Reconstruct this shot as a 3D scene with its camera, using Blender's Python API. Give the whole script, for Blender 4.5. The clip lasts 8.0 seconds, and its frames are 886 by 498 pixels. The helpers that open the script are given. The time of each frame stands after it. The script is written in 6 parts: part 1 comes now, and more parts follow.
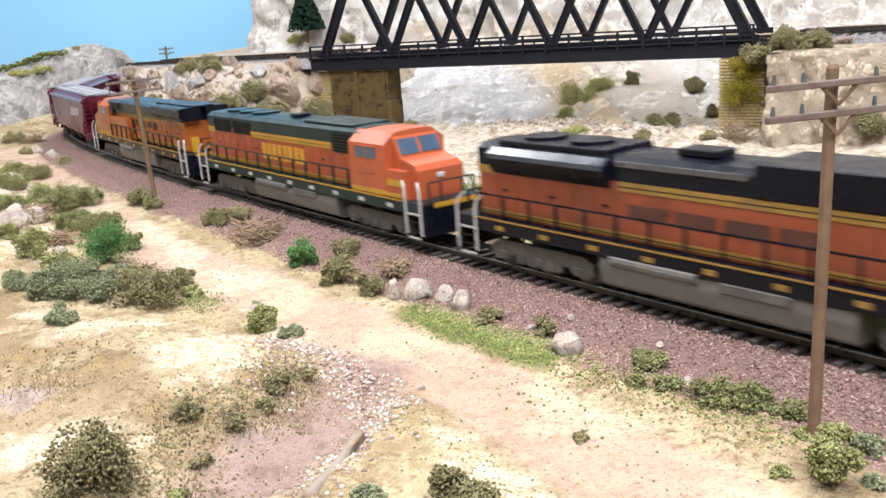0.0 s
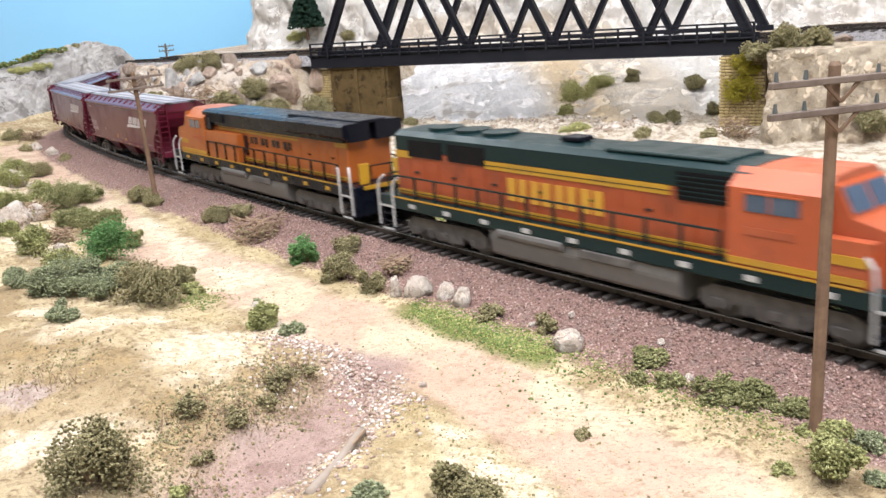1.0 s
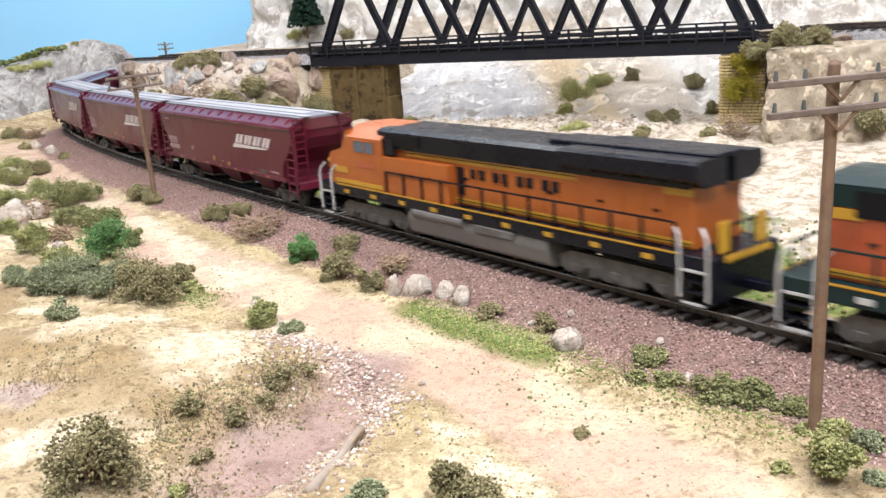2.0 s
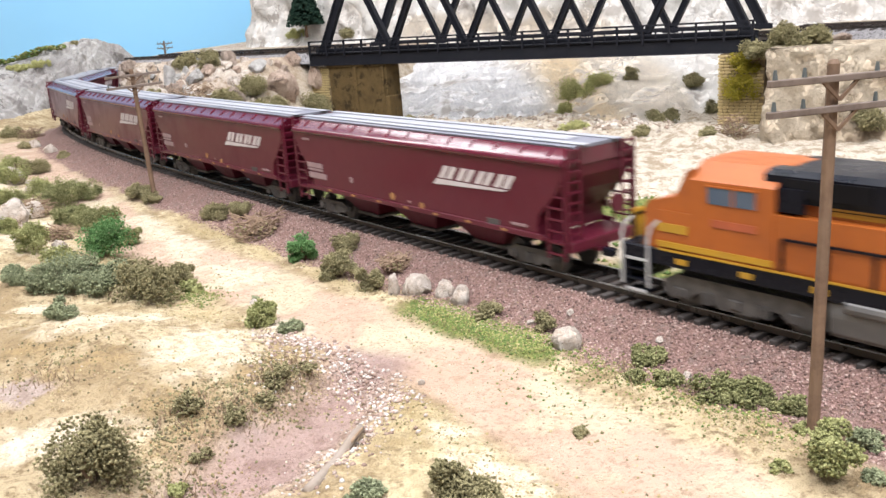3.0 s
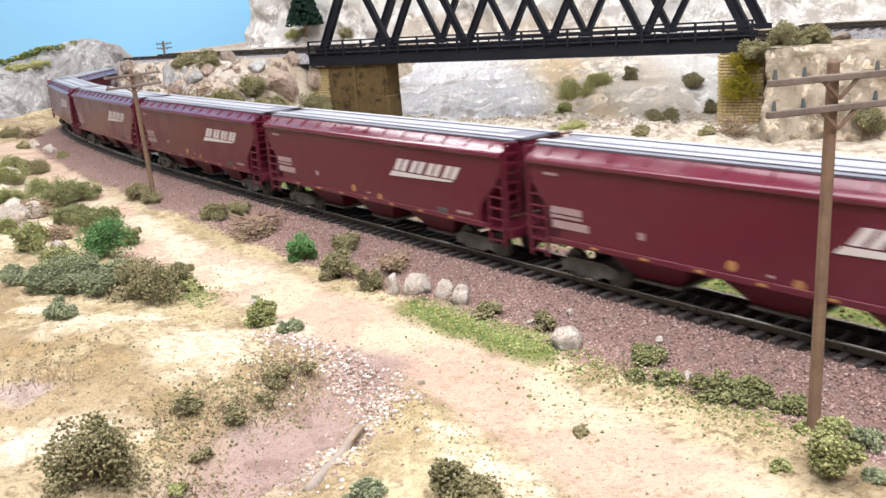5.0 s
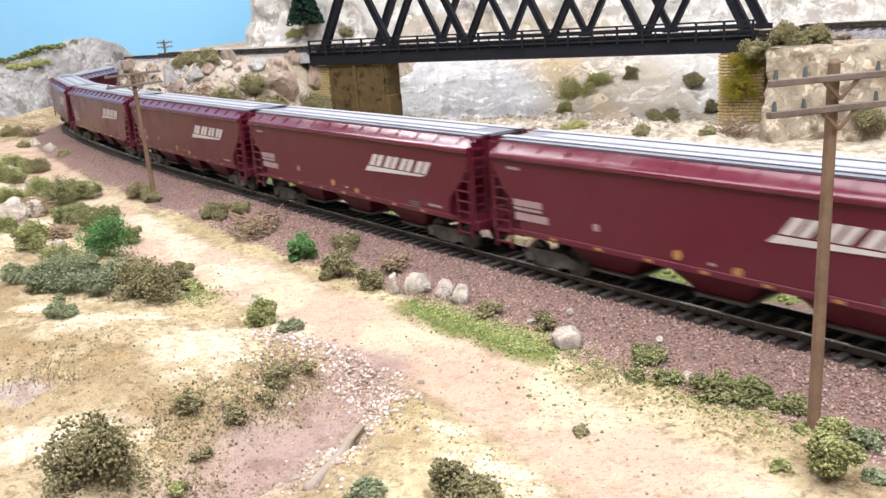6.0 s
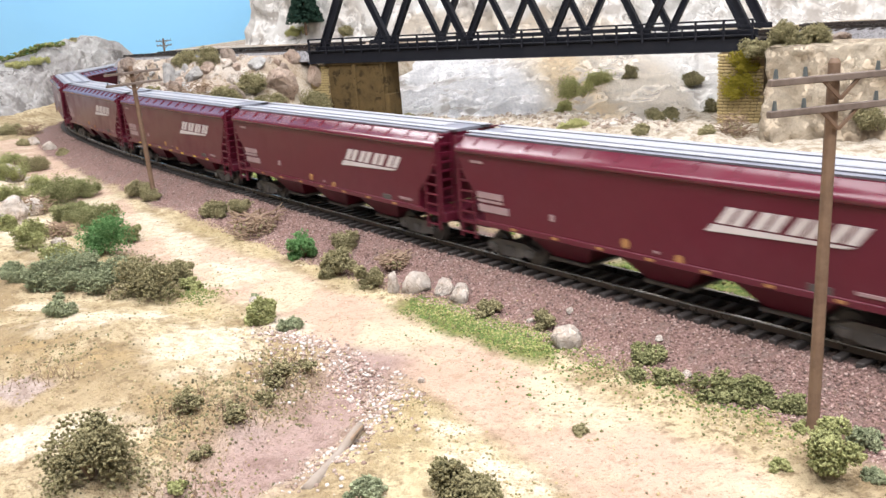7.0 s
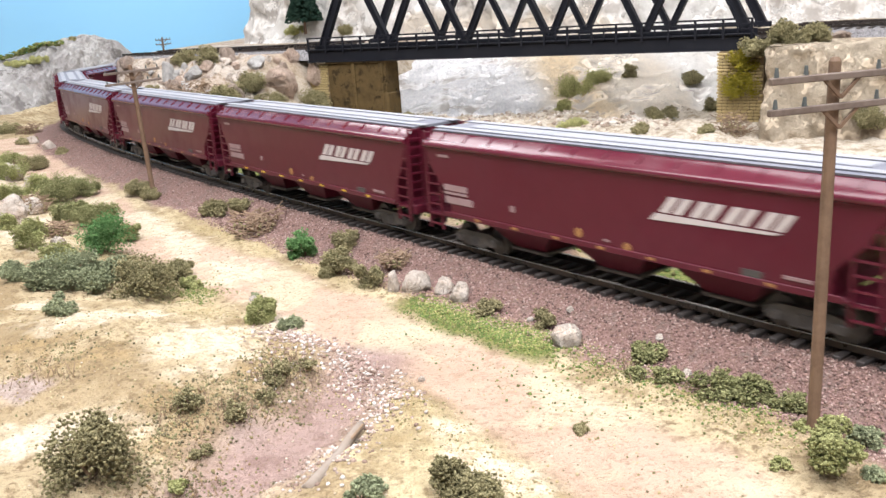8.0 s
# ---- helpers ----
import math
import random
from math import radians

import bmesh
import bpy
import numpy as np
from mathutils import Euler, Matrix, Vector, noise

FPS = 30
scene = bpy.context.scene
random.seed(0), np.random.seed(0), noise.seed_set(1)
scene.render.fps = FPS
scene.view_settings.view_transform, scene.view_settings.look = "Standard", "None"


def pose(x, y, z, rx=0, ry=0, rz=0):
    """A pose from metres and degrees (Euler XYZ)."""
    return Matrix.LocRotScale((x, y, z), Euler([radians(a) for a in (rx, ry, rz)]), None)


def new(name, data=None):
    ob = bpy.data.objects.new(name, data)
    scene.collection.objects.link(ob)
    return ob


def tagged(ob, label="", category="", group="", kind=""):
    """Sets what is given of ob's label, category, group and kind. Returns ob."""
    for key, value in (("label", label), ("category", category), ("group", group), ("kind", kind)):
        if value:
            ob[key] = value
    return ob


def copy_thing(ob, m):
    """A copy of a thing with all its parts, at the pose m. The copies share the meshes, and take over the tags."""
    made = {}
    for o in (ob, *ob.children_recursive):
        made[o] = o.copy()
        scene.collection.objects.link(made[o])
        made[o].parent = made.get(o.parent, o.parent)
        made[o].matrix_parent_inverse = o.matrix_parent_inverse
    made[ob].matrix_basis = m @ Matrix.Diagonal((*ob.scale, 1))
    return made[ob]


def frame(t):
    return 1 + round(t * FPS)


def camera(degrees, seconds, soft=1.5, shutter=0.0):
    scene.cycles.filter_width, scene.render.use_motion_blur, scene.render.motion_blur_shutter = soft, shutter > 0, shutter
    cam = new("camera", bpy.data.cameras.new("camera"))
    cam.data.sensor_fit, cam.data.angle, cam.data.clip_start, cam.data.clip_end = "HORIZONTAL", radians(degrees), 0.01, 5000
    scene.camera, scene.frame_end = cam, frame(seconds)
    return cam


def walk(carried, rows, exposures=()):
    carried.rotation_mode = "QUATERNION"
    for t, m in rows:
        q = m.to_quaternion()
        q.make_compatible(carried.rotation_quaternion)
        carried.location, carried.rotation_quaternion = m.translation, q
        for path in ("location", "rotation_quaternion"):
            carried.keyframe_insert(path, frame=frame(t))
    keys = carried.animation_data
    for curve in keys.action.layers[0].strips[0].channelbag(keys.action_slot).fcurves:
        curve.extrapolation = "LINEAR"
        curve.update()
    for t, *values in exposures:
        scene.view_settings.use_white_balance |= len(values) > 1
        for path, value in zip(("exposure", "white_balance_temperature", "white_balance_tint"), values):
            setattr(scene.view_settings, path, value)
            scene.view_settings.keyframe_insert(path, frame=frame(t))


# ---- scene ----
# A model railway, built at its true size: a freight train of the 1:87 scale on a scenic layout.
cam = camera(51.693, 8.0, shutter=0.5)
EYE_Z, PITCH, ROLL = 0.10125, 14.857, -4.015


def eye_row(t, dx, dz, yaw, pit, rol):
    turn = pose(0, 0, 0, 0, 0, -yaw) @ pose(0, 0, 0, 90 - PITCH - pit) @ pose(0, 0, 0, 0, 0, ROLL + rol)
    return t, Matrix.Translation((dx, 0, EYE_Z + dz)) @ turn


walk(cam, [eye_row(*r) for r in (
    (0.0, .0008, .0004, -.142, -.268, -.065), (0.5, .0005, .0004, -.113, -.182, -.040), (1.0, .0002, .0003, -.125, -.118, -.040),
    (1.5, .0002, .0003, -.116, -.071, .010), (3.0, .0002, .0002, -.046, .012, .050), (3.5, .0002, .0002, -.014, .014, .034),
    (4.0, .0001, .0001, -.006, .002, .005), (4.5, .0000, .0000, .000, .004, .008), (6.0, .0000, .0001, -.018, .046, .128),
    (6.5, .0000, .0001, -.010, .086, .160), (7.0, -.0002, .0002, .032, .131, .207), (7.5, -.0005, .0002, .055, .175, .215),
    (8.0, -.0006, .0002, .087, .201, .205))])

# ---------------------------------------------------------------- light: assumed ceiling panels, and a lamp added for the backdrop
world = bpy.data.worlds.new("room_air")
scene.world = world
world.use_nodes = True
world.node_tree.nodes["Background"].inputs[0].default_value = (0.9, 0.95, 1.0, 1)
world.node_tree.nodes["Background"].inputs[1].default_value = 0.12


def unseen_overhead_lamp(x, y, z, sx, sy, watts, colour):
    d = bpy.data.lights.new("unseen_overhead_lamp", "AREA")
    d.shape, d.size, d.size_y, d.energy, d.color = "RECTANGLE", sx, sy, watts, colour
    ob = new("unseen_overhead_lamp", d)
    ob.matrix_world = pose(x, y, z)
    return ob


unseen_overhead_lamp(-0.1, 0.10, 1.35, 1.6, 0.50, 34, (0.97, 0.962, 1.0))
unseen_overhead_lamp(0.2, -0.75, 1.35, 1.8, 0.6, 63, (0.965, 0.958, 1.0))
unseen_overhead_lamp(-0.3, 0.80, 1.35, 1.8, 0.40, 16, (0.97, 0.962, 1.0))
# unseen lamp added behind the cliff, only to brighten the backdrop
unseen_overhead_lamp(-0.6, 1.90, 1.35, 2.0, 0.40, 27, (0.96, 0.970, 1.0))
scene.view_settings.exposure = 0.0


# ---------------------------------------------------------------- materials
def nodes_of(name):
    m = bpy.data.materials.new(name)
    m.use_nodes = True
    nt = m.node_tree
    return m, nt, nt.nodes["Principled BSDF"]


def node(nt, kind, **inputs):
    n = nt.nodes.new(kind)
    for k, v in inputs.items():
        n.inputs[k.replace("_", " ")].default_value = v
    return n


def noise_fac(nt, scale, detail=4.0, rough=0.6, lo=0.35, hi=0.65, coord="Object", squeeze=1.0):
    tc = nt.nodes.new("ShaderNodeTexCoord")
    n = node(nt, "ShaderNodeTexNoise", Scale=scale, Detail=detail, Roughness=rough)
    if squeeze == 1.0:
        nt.links.new(tc.outputs[coord], n.inputs["Vector"])
    else:
        mp = nt.nodes.new("ShaderNodeMapping")
        mp.inputs["Scale"].default_value = (1.0, squeeze, 1.0)
        nt.links.new(tc.outputs[coord], mp.inputs["Vector"])
        nt.links.new(mp.outputs["Vector"], n.inputs["Vector"])
    r = nt.nodes.new("ShaderNodeMapRange")
    r.inputs["From Min"].default_value, r.inputs["From Max"].default_value = lo, hi
    nt.links.new(n.outputs["Fac"], r.inputs["Value"])
    return r.outputs["Result"]


def mixed(nt, fac, a, b):
    m = nt.nodes.new("ShaderNodeMix")
    m.data_type = "RGBA"
    for sock, v in ((m.inputs["Factor"], fac), (m.inputs[6], a), (m.inputs[7], b)):
        if isinstance(v, bpy.types.NodeSocket):
            nt.links.new(v, sock)
        else:
            sock.default_value = v if isinstance(v, float) else (*v, 1)
    return m.outputs[2]


def bumped(nt, bsdf, height, depth, strength=1.0):
    b = node(nt, "ShaderNodeBump", Strength=strength, Distance=depth)
    nt.links.new(height, b.inputs["Height"])
    nt.links.new(b.outputs["Normal"], bsdf.inputs["Normal"])


def painted(name, colour, rough=0.45, dirt=(0.25, 0.2, 0.16), amount=0.25, metal=0.0, scale=60.0, spec=0.5):
    """Weathered paint: streaks and dust over a base colour."""
    m, nt, b = nodes_of(name)
    f1 = noise_fac(nt, scale, 5, 0.65, 0.45, 0.75)
    f2 = noise_fac(nt, scale * 6, 3, 0.6, 0.3, 0.7)
    k = nt.nodes.new("ShaderNodeMath")
    k.operation = "MULTIPLY"
    nt.links.new(f1, k.inputs[0])
    k.inputs[1].default_value = amount
    c = mixed(nt, k.outputs[0], colour, dirt)
    c2 = mixed(nt, f2, c, tuple(v * 0.86 for v in colour))
    k2 = mixed(nt, 0.5, c, c2)
    nt.links.new(k2, b.inputs["Base Color"])
    r = nt.nodes.new("ShaderNodeMapRange")
    r.inputs["To Min"].default_value, r.inputs["To Max"].default_value = rough - 0.08, rough + 0.15
    nt.links.new(f1, r.inputs["Value"])
    nt.links.new(r.outputs[0], b.inputs["Roughness"])
    b.inputs["Metallic"].default_value = metal
    b.inputs["Specular IOR Level"].default_value = spec
    bumped(nt, b, f2, 0.0001, 0.25)
    return m


def foliage(name, dark, light, scale=1500.0):
    """Ground foam: each crumb its own tone, the shade of its pores put in as dark noise."""
    m, nt, b = nodes_of(name)
    geo = nt.nodes.new("ShaderNodeNewGeometry")
    f = noise_fac(nt, scale, 4, 0.75, 0.35, 0.65)
    patch = noise_fac(nt, 160, 3, 0.6, 0.4, 0.62)
    c1 = mixed(nt, geo.outputs["Random Per Island"], dark, light)
    c1 = mixed(nt, math_node(nt, "MULTIPLY", patch, 0.5), c1, tuple(v * 1.25 for v in light))
    c2 = mixed(nt, math_node(nt, "MULTIPLY", f, 0.5), c1, tuple(v * 0.5 for v in dark))
    nt.links.new(c2, b.inputs["Base Color"])
    b.inputs["Roughness"].default_value = 1.0
    b.inputs["Specular IOR Level"].default_value = 0.08
    bumped(nt, b, f, 0.0005, 1.0)
    return m


def masked(nt, n):
    a = nt.nodes.new("ShaderNodeAttribute")
    a.attribute_name = n
    return a.outputs["Fac"]


def math_node(nt, op, a, b=0.0):
    k = nt.nodes.new("ShaderNodeMath")
    k.operation, k.use_clamp = op, True
    for sock, v in zip(k.inputs, (a, b)):
        if isinstance(v, bpy.types.NodeSocket):
            nt.links.new(v, sock)
        else:
            sock.default_value = v
    return k.outputs[0]


def rock(name, light, dark, stain, scale=14.0, bump=0.0025, tan=None, squeeze=1.0):
    """Plaster rock: washed in dark stains and cracks, dry-brushed pale."""
    m, nt, b = nodes_of(name)
    f1 = noise_fac(nt, scale, 7, 0.68, 0.40, 0.64, squeeze=squeeze)
    f2 = noise_fac(nt, scale * 5, 7, 0.74, 0.50, 0.70, squeeze=squeeze)
    f3 = noise_fac(nt, scale * 22, 5, 0.75, 0.40, 0.66, squeeze=squeeze)
    tc = nt.nodes.new("ShaderNodeTexCoord")
    wob = node(nt, "ShaderNodeTexNoise", Scale=scale * 2.5, Detail=5.0, Roughness=0.7)
    nt.links.new(tc.outputs["Object"], wob.inputs["Vector"])
    off = math_node(nt, "ABSOLUTE", math_node(nt, "SUBTRACT", wob.outputs["Fac"], 0.5))
    crack = nt.nodes.new("ShaderNodeMapRange")
    crack.inputs["From Min"].default_value, crack.inputs["From Max"].default_value = 0.004, 0.028
    crack.inputs["To Min"].default_value, crack.inputs["To Max"].default_value = 1.0, 0.0
    nt.links.new(off, crack.inputs["Value"])
    line_ = math_node(nt, "MULTIPLY", crack.outputs[0], noise_fac(nt, scale * 1.7, 3, 0.6, 0.48, 0.62))
    c = mixed(nt, f1, light, dark)
    if tan:
        c = mixed(nt, masked(nt, "tan"), c, mixed(nt, f2, tan, tuple(v * 0.8 for v in tan)))
    c = mixed(nt, math_node(nt, "MULTIPLY", f2, 0.35 if tan else 0.5), c, stain)
    if tan:
        c = mixed(nt, math_node(nt, "MULTIPLY", masked(nt, "white"), 0.85), c, mixed(nt, math_node(nt, "MULTIPLY", f3, 0.8), (0.95, 0.95, 0.97), (0.70, 0.73, 0.80)))
    c = mixed(nt, math_node(nt, "MULTIPLY", line_, 0.9), c, tuple(v * 0.5 for v in stain))
    nt.links.new(mixed(nt, math_node(nt, "MULTIPLY", f3, 0.22 if tan else 0.35), c, tuple(v * 0.6 for v in dark)), b.inputs["Base Color"])
    b.inputs["Roughness"].default_value = 0.9
    b.inputs["Specular IOR Level"].default_value = 0.2
    h = math_node(nt, "SUBTRACT", math_node(nt, "ADD", math_node(nt, "MULTIPLY", f2, 0.6), math_node(nt, "MULTIPLY", f3, 0.4)), line_)
    bumped(nt, b, h, bump, 0.9)
    return m


ORANGE = painted("orange_paint", (0.30, 0.062, 0.022), 0.42, (0.075, 0.032, 0.024), 0.9, scale=45.0, spec=0.4)
DIRTY_ORANGE = painted("dirty_orange_paint", (0.24, 0.058, 0.025), 0.5, (0.045, 0.026, 0.022), 1.0, scale=38.0, spec=0.35)
OLD_YELLOW = painted("dull_old_yellow", (0.25, 0.145, 0.03), 0.55, (0.08, 0.05, 0.03), 0.8)
SMUDGE = painted("faded_dark_emblem", (0.055, 0.022, 0.016), 0.55, (0.16, 0.04, 0.02), 0.7)
AMBER = painted("yellowish_orange_paint", (0.33, 0.088, 0.016), 0.42, (0.14, 0.04, 0.018), 0.6, scale=45.0, spec=0.4)
BRIGHT_ORANGE = painted("clean_orange_paint", (0.37, 0.080, 0.030), 0.4, (0.16, 0.045, 0.028), 0.7)
BLACK = painted("black_paint", (0.004, 0.005, 0.010), 0.34, (0.014, 0.014, 0.018), 0.4, spec=0.16)
GREEN = painted("dark_green_paint", (0.004, 0.018, 0.020), 0.36, (0.014, 0.022, 0.023), 0.4, spec=0.22)
YELLOW = painted("yellow_paint", (0.40, 0.22, 0.016), 0.5, (0.2, 0.12, 0.04), 0.6)
MAROON = painted("maroon_paint", (0.088, 0.0085, 0.021), 0.36, (0.105, 0.030, 0.042), 0.45, scale=25.0, spec=0.28)
GLOSS_MAROON = painted("glossy_maroon_paint", (0.092, 0.011, 0.024), 0.22, (0.14, 0.07, 0.08), 0.45, scale=25.0, spec=0.5)
ROOF_GREY = painted("dusty_roof_metal", (0.16, 0.165, 0.20), 0.7, (0.25, 0.24, 0.25), 0.6, spec=0.2)
BOARD_GREY = painted("pale_roof_walkway_metal", (0.27, 0.28, 0.31), 0.7, (0.38, 0.36, 0.36), 0.6, spec=0.2)
WHITE = painted("white_lettering", (0.52, 0.48, 0.48), 0.6, (0.4, 0.25, 0.22), 0.3)
GREY = painted("weathered_grey", (0.075, 0.070, 0.068), 0.6, (0.20, 0.185, 0.17), 0.8, scale=150.0, spec=0.3)
TANK = painted("dusty_tank_grey", (0.105, 0.102, 0.10), 0.45, (0.2, 0.18, 0.16), 0.6)
STEEL_DARK = painted("bridge_black_steel", (0.010, 0.011, 0.016), 0.6, (0.03, 0.03, 0.035), 0.4, spec=0.18)
SILVER = painted("silver_grab_iron", (0.40, 0.40, 0.40), 0.4, (0.4, 0.38, 0.35), 0.3)
RAIL = painted("rail_steel", (0.050, 0.044, 0.040), 0.35, (0.12, 0.06, 0.04), 0.5, 0.6)
RAILHEAD = painted("polished_railhead", (0.42, 0.41, 0.4), 0.25, (0.2, 0.18, 0.16), 0.3, 0.9)
TIE = painted("dusty_plastic_tie", (0.050, 0.043, 0.040), 0.7, (0.13, 0.10, 0.09), 0.7, scale=160.0)
WOOD = painted("brown_stained_pole", (0.16, 0.100, 0.062), 0.75, (0.055, 0.027, 0.016), 1.0, scale=90.0)
ARM_WOOD = painted("grey_brown_crossarm", (0.15, 0.115, 0.095), 0.75, (0.06, 0.04, 0.03), 1.0, scale=140.0)
FADED = painted("faded_white_paint", (0.29, 0.20, 0.21), 0.6, (0.2, 0.08, 0.08), 0.5)
GLASSY = painted("cab_window", (0.045, 0.075, 0.12), 0.12, (0.3, 0.3, 0.3), 0.2)
INSULATOR = painted("green_glass_insulator", (0.07, 0.08, 0.08), 0.5, (0.1, 0.1, 0.1), 0.2)


# ---------------------------------------------------------------- mesh helpers
def mesh_of(name, bm, mats, smooth=False):
    me = bpy.data.meshes.new(name)
    bm.to_mesh(me)
    bm.free()
    for m in (mats if isinstance(mats, (list, tuple)) else [mats]):
        me.materials.append(m)
    if smooth:
        me.polygons.foreach_set("use_smooth", [True] * len(me.polygons))
    return me


def part(name, bm, material, parent, label="", m=None, smooth=False):
    ob = new(name, mesh_of(name, bm, material, smooth))
    ob.parent = parent
    if m is not None:
        ob.matrix_basis = m
    return tagged(ob, label)


def share(name, me, parent, m):
    ob = new(name, me)
    ob.parent = parent
    ob.matrix_basis = m
    return ob


def thing(name, label, category, m=None, group="", kind=""):
    ob = new(name)
    ob.empty_display_size = 0.01
    if m is not None:
        ob.matrix_basis = m
    return tagged(ob, label, category, group, kind)


def box(bm, x0, x1, y0, y1, z0, z1, bevel=0.0, mat=0):
    """A box with chamfered edges."""
    r = bmesh.ops.create_cube(bm, size=1, matrix=Matrix.LocRotScale(((x0 + x1) / 2, (y0 + y1) / 2, (z0 + z1) / 2), None, (x1 - x0, y1 - y0, z1 - z0)))
    fs = {f for v in r["verts"] for f in v.link_faces}
    for f in fs:
        f.material_index = mat
    if bevel:
        es = list({e for v in r["verts"] for e in v.link_edges})
        bmesh.ops.bevel(bm, geom=es, offset=bevel, segments=1, affect="EDGES")


def prism(bm, outline, a, b, axis="y", mat=0):
    """An outline of (u, v) pulled from a to b along an axis."""
    def at(u, v, w):
        return {"y": (u, w, v), "x": (w, u, v), "z": (u, v, w)}[axis]
    lo = [bm.verts.new(at(u, v, a)) for u, v in outline]
    hi = [bm.verts.new(at(u, v, b)) for u, v in outline]
    fs = [bm.faces.new(lo), bm.faces.new(hi[::-1])]
    n = len(outline)
    for i in range(n):
        fs.append(bm.faces.new((lo[i], hi[i], hi[(i + 1) % n], lo[(i + 1) % n])))
    for f in fs:
        f.material_index = mat
    bmesh.ops.recalc_face_normals(bm, faces=fs)


def rod(bm, a, b, r, sides=6, mat=0, r2=None):
    """A round bar from a to b."""
    a, b = Vector(a), Vector(b)
    q = (b - a).to_track_quat("Z", "Y")
    rings = []
    for p, rad in ((a, r), (b, r if r2 is None else r2)):
        rings.append([bm.verts.new(p + q @ Vector((rad * math.cos(k * math.tau / sides), rad * math.sin(k * math.tau / sides), 0))) for k in range(sides)])
    fs = [bm.faces.new(rings[0][::-1]), bm.faces.new(rings[1])]
    for k in range(sides):
        fs.append(bm.faces.new((rings[0][k], rings[0][(k + 1) % sides], rings[1][(k + 1) % sides], rings[1][k])))
    for f in fs:
        f.material_index = mat


def bar(bm, a, b, w, d, up=(0, 0, 1), mat=0):
    """A square beam from a to b, w wide and d deep."""
    a, b = Vector(a), Vector(b)
    t = (b - a).normalized()
    s = t.cross(Vector(up)).normalized() * w / 2
    u = s.cross(t).normalized() * d / 2
    v = [bm.verts.new(p + i * s + j * u) for p in (a, b) for i, j in ((-1, -1), (1, -1), (1, 1), (-1, 1))]
    fs = [bm.faces.new((v[0], v[1], v[2], v[3])), bm.faces.new((v[7], v[6], v[5], v[4]))]
    for k in range(4):
        fs.append(bm.faces.new((v[k], v[k + 4], v[(k + 1) % 4 + 4], v[(k + 1) % 4])))
    for f in fs:
        f.material_index = mat
    bmesh.ops.recalc_face_normals(bm, faces=fs)


def grid_mesh(name, pts, nu, nv, mats, smooth=True):
    """A sheet of nu x nv points."""
    i = np.arange(nu * nv).reshape(nv, nu)
    q = np.stack([i[:-1, :-1], i[:-1, 1:], i[1:, 1:], i[1:, :-1]], -1).reshape(-1, 4)
    me = bpy.data.meshes.new(name)
    me.vertices.add(nu * nv)
    me.vertices.foreach_set("co", np.asarray(pts, np.float32).ravel())
    me.loops.add(q.size)
    me.loops.foreach_set("vertex_index", q.ravel())
    me.polygons.add(len(q))
    me.polygons.foreach_set("loop_start", np.arange(len(q)) * 4)
    if smooth:
        me.polygons.foreach_set("use_smooth", np.ones(len(q), bool))
    me.update(calc_edges=True)
    for m in (mats if isinstance(mats, (list, tuple)) else [mats]):
        me.materials.append(m)
    return me


# smooth value noise on arrays
_perm = np.random.RandomState(7).rand(256, 256)


def vnoise(x, y, seed=0):
    x, y = np.asarray(x) + seed * 17.3, np.asarray(y) + seed * 9.1
    xi, yi = np.floor(x).astype(int), np.floor(y).astype(int)
    fx, fy = x - xi, y - yi
    fx, fy = fx * fx * (3 - 2 * fx), fy * fy * (3 - 2 * fy)
    g = lambda a, b: _perm[a % 256, b % 256]
    return (g(xi, yi) * (1 - fx) + g(xi + 1, yi) * fx) * (1 - fy) + (g(xi, yi + 1) * (1 - fx) + g(xi + 1, yi + 1) * fx) * fy


def fbm(x, y, octaves=4, seed=0):
    s, a, tot = 0.0, 1.0, 0.0
    for o in range(octaves):
        s = s + a * vnoise(np.asarray(x) * 2 ** o, np.asarray(y) * 2 ** o, seed + o)
        tot += a
        a *= 0.5
    return s / tot - 0.5


def smooth01(a, b, v):
    t = np.clip((np.asarray(v) - a) / (b - a), 0, 1)
    return t * t * (3 - 2 * t)


# ---------------------------------------------------------------- the railway line
# heading of the train against the distance along the line, running back from a point in view
LINE_S = (-2.6, -1.7, -0.9, -0.3, 0.0, 0.213, 0.426, 0.64, 0.77, 1.28, 1.90, 3.4)
LINE_A = (0.05, -0.02, -0.80, -0.905, -0.925, -0.945, -0.968, -1.03, -1.09, -2.18, -3.10, -3.14)
_s = np.arange(-2.6, 3.4, 0.002)
_a = np.interp(_s, LINE_S, LINE_A)
_x = np.concatenate([[0], np.cumsum(-np.cos(_a[:-1]) * 0.002)])
_y = np.concatenate([[0], np.cumsum(-np.sin(_a[:-1]) * 0.002)])
_k0 = np.argmin(abs(_s))
_x, _y = _x - _x[_k0] + 0.0494, _y - _y[_k0] + 0.3431


def line(s):
    """Place and heading on the line, s metres back along it."""
    return np.interp(s, _s, _x), np.interp(s, _s, _y), np.interp(s, _s, _a)


def line_distance(x, y):
    """Distance from the line, positive on its far side."""
    best, side = np.full(np.shape(x), 9.0), np.zeros(np.shape(x))
    for s in np.arange(-2.5, 1.06, 0.02):
        px, py, a = line(s)
        dx, dy = x - px, y - py
        along, off = dx * np.cos(a) + dy * np.sin(a), -dx * np.sin(a) + dy * np.cos(a)
        d = np.hypot(np.maximum(abs(along) - 0.011, 0), off)
        near = d < best
        best, side = np.where(near, d, best), np.where(near, np.sign(off), side)
    return best * side


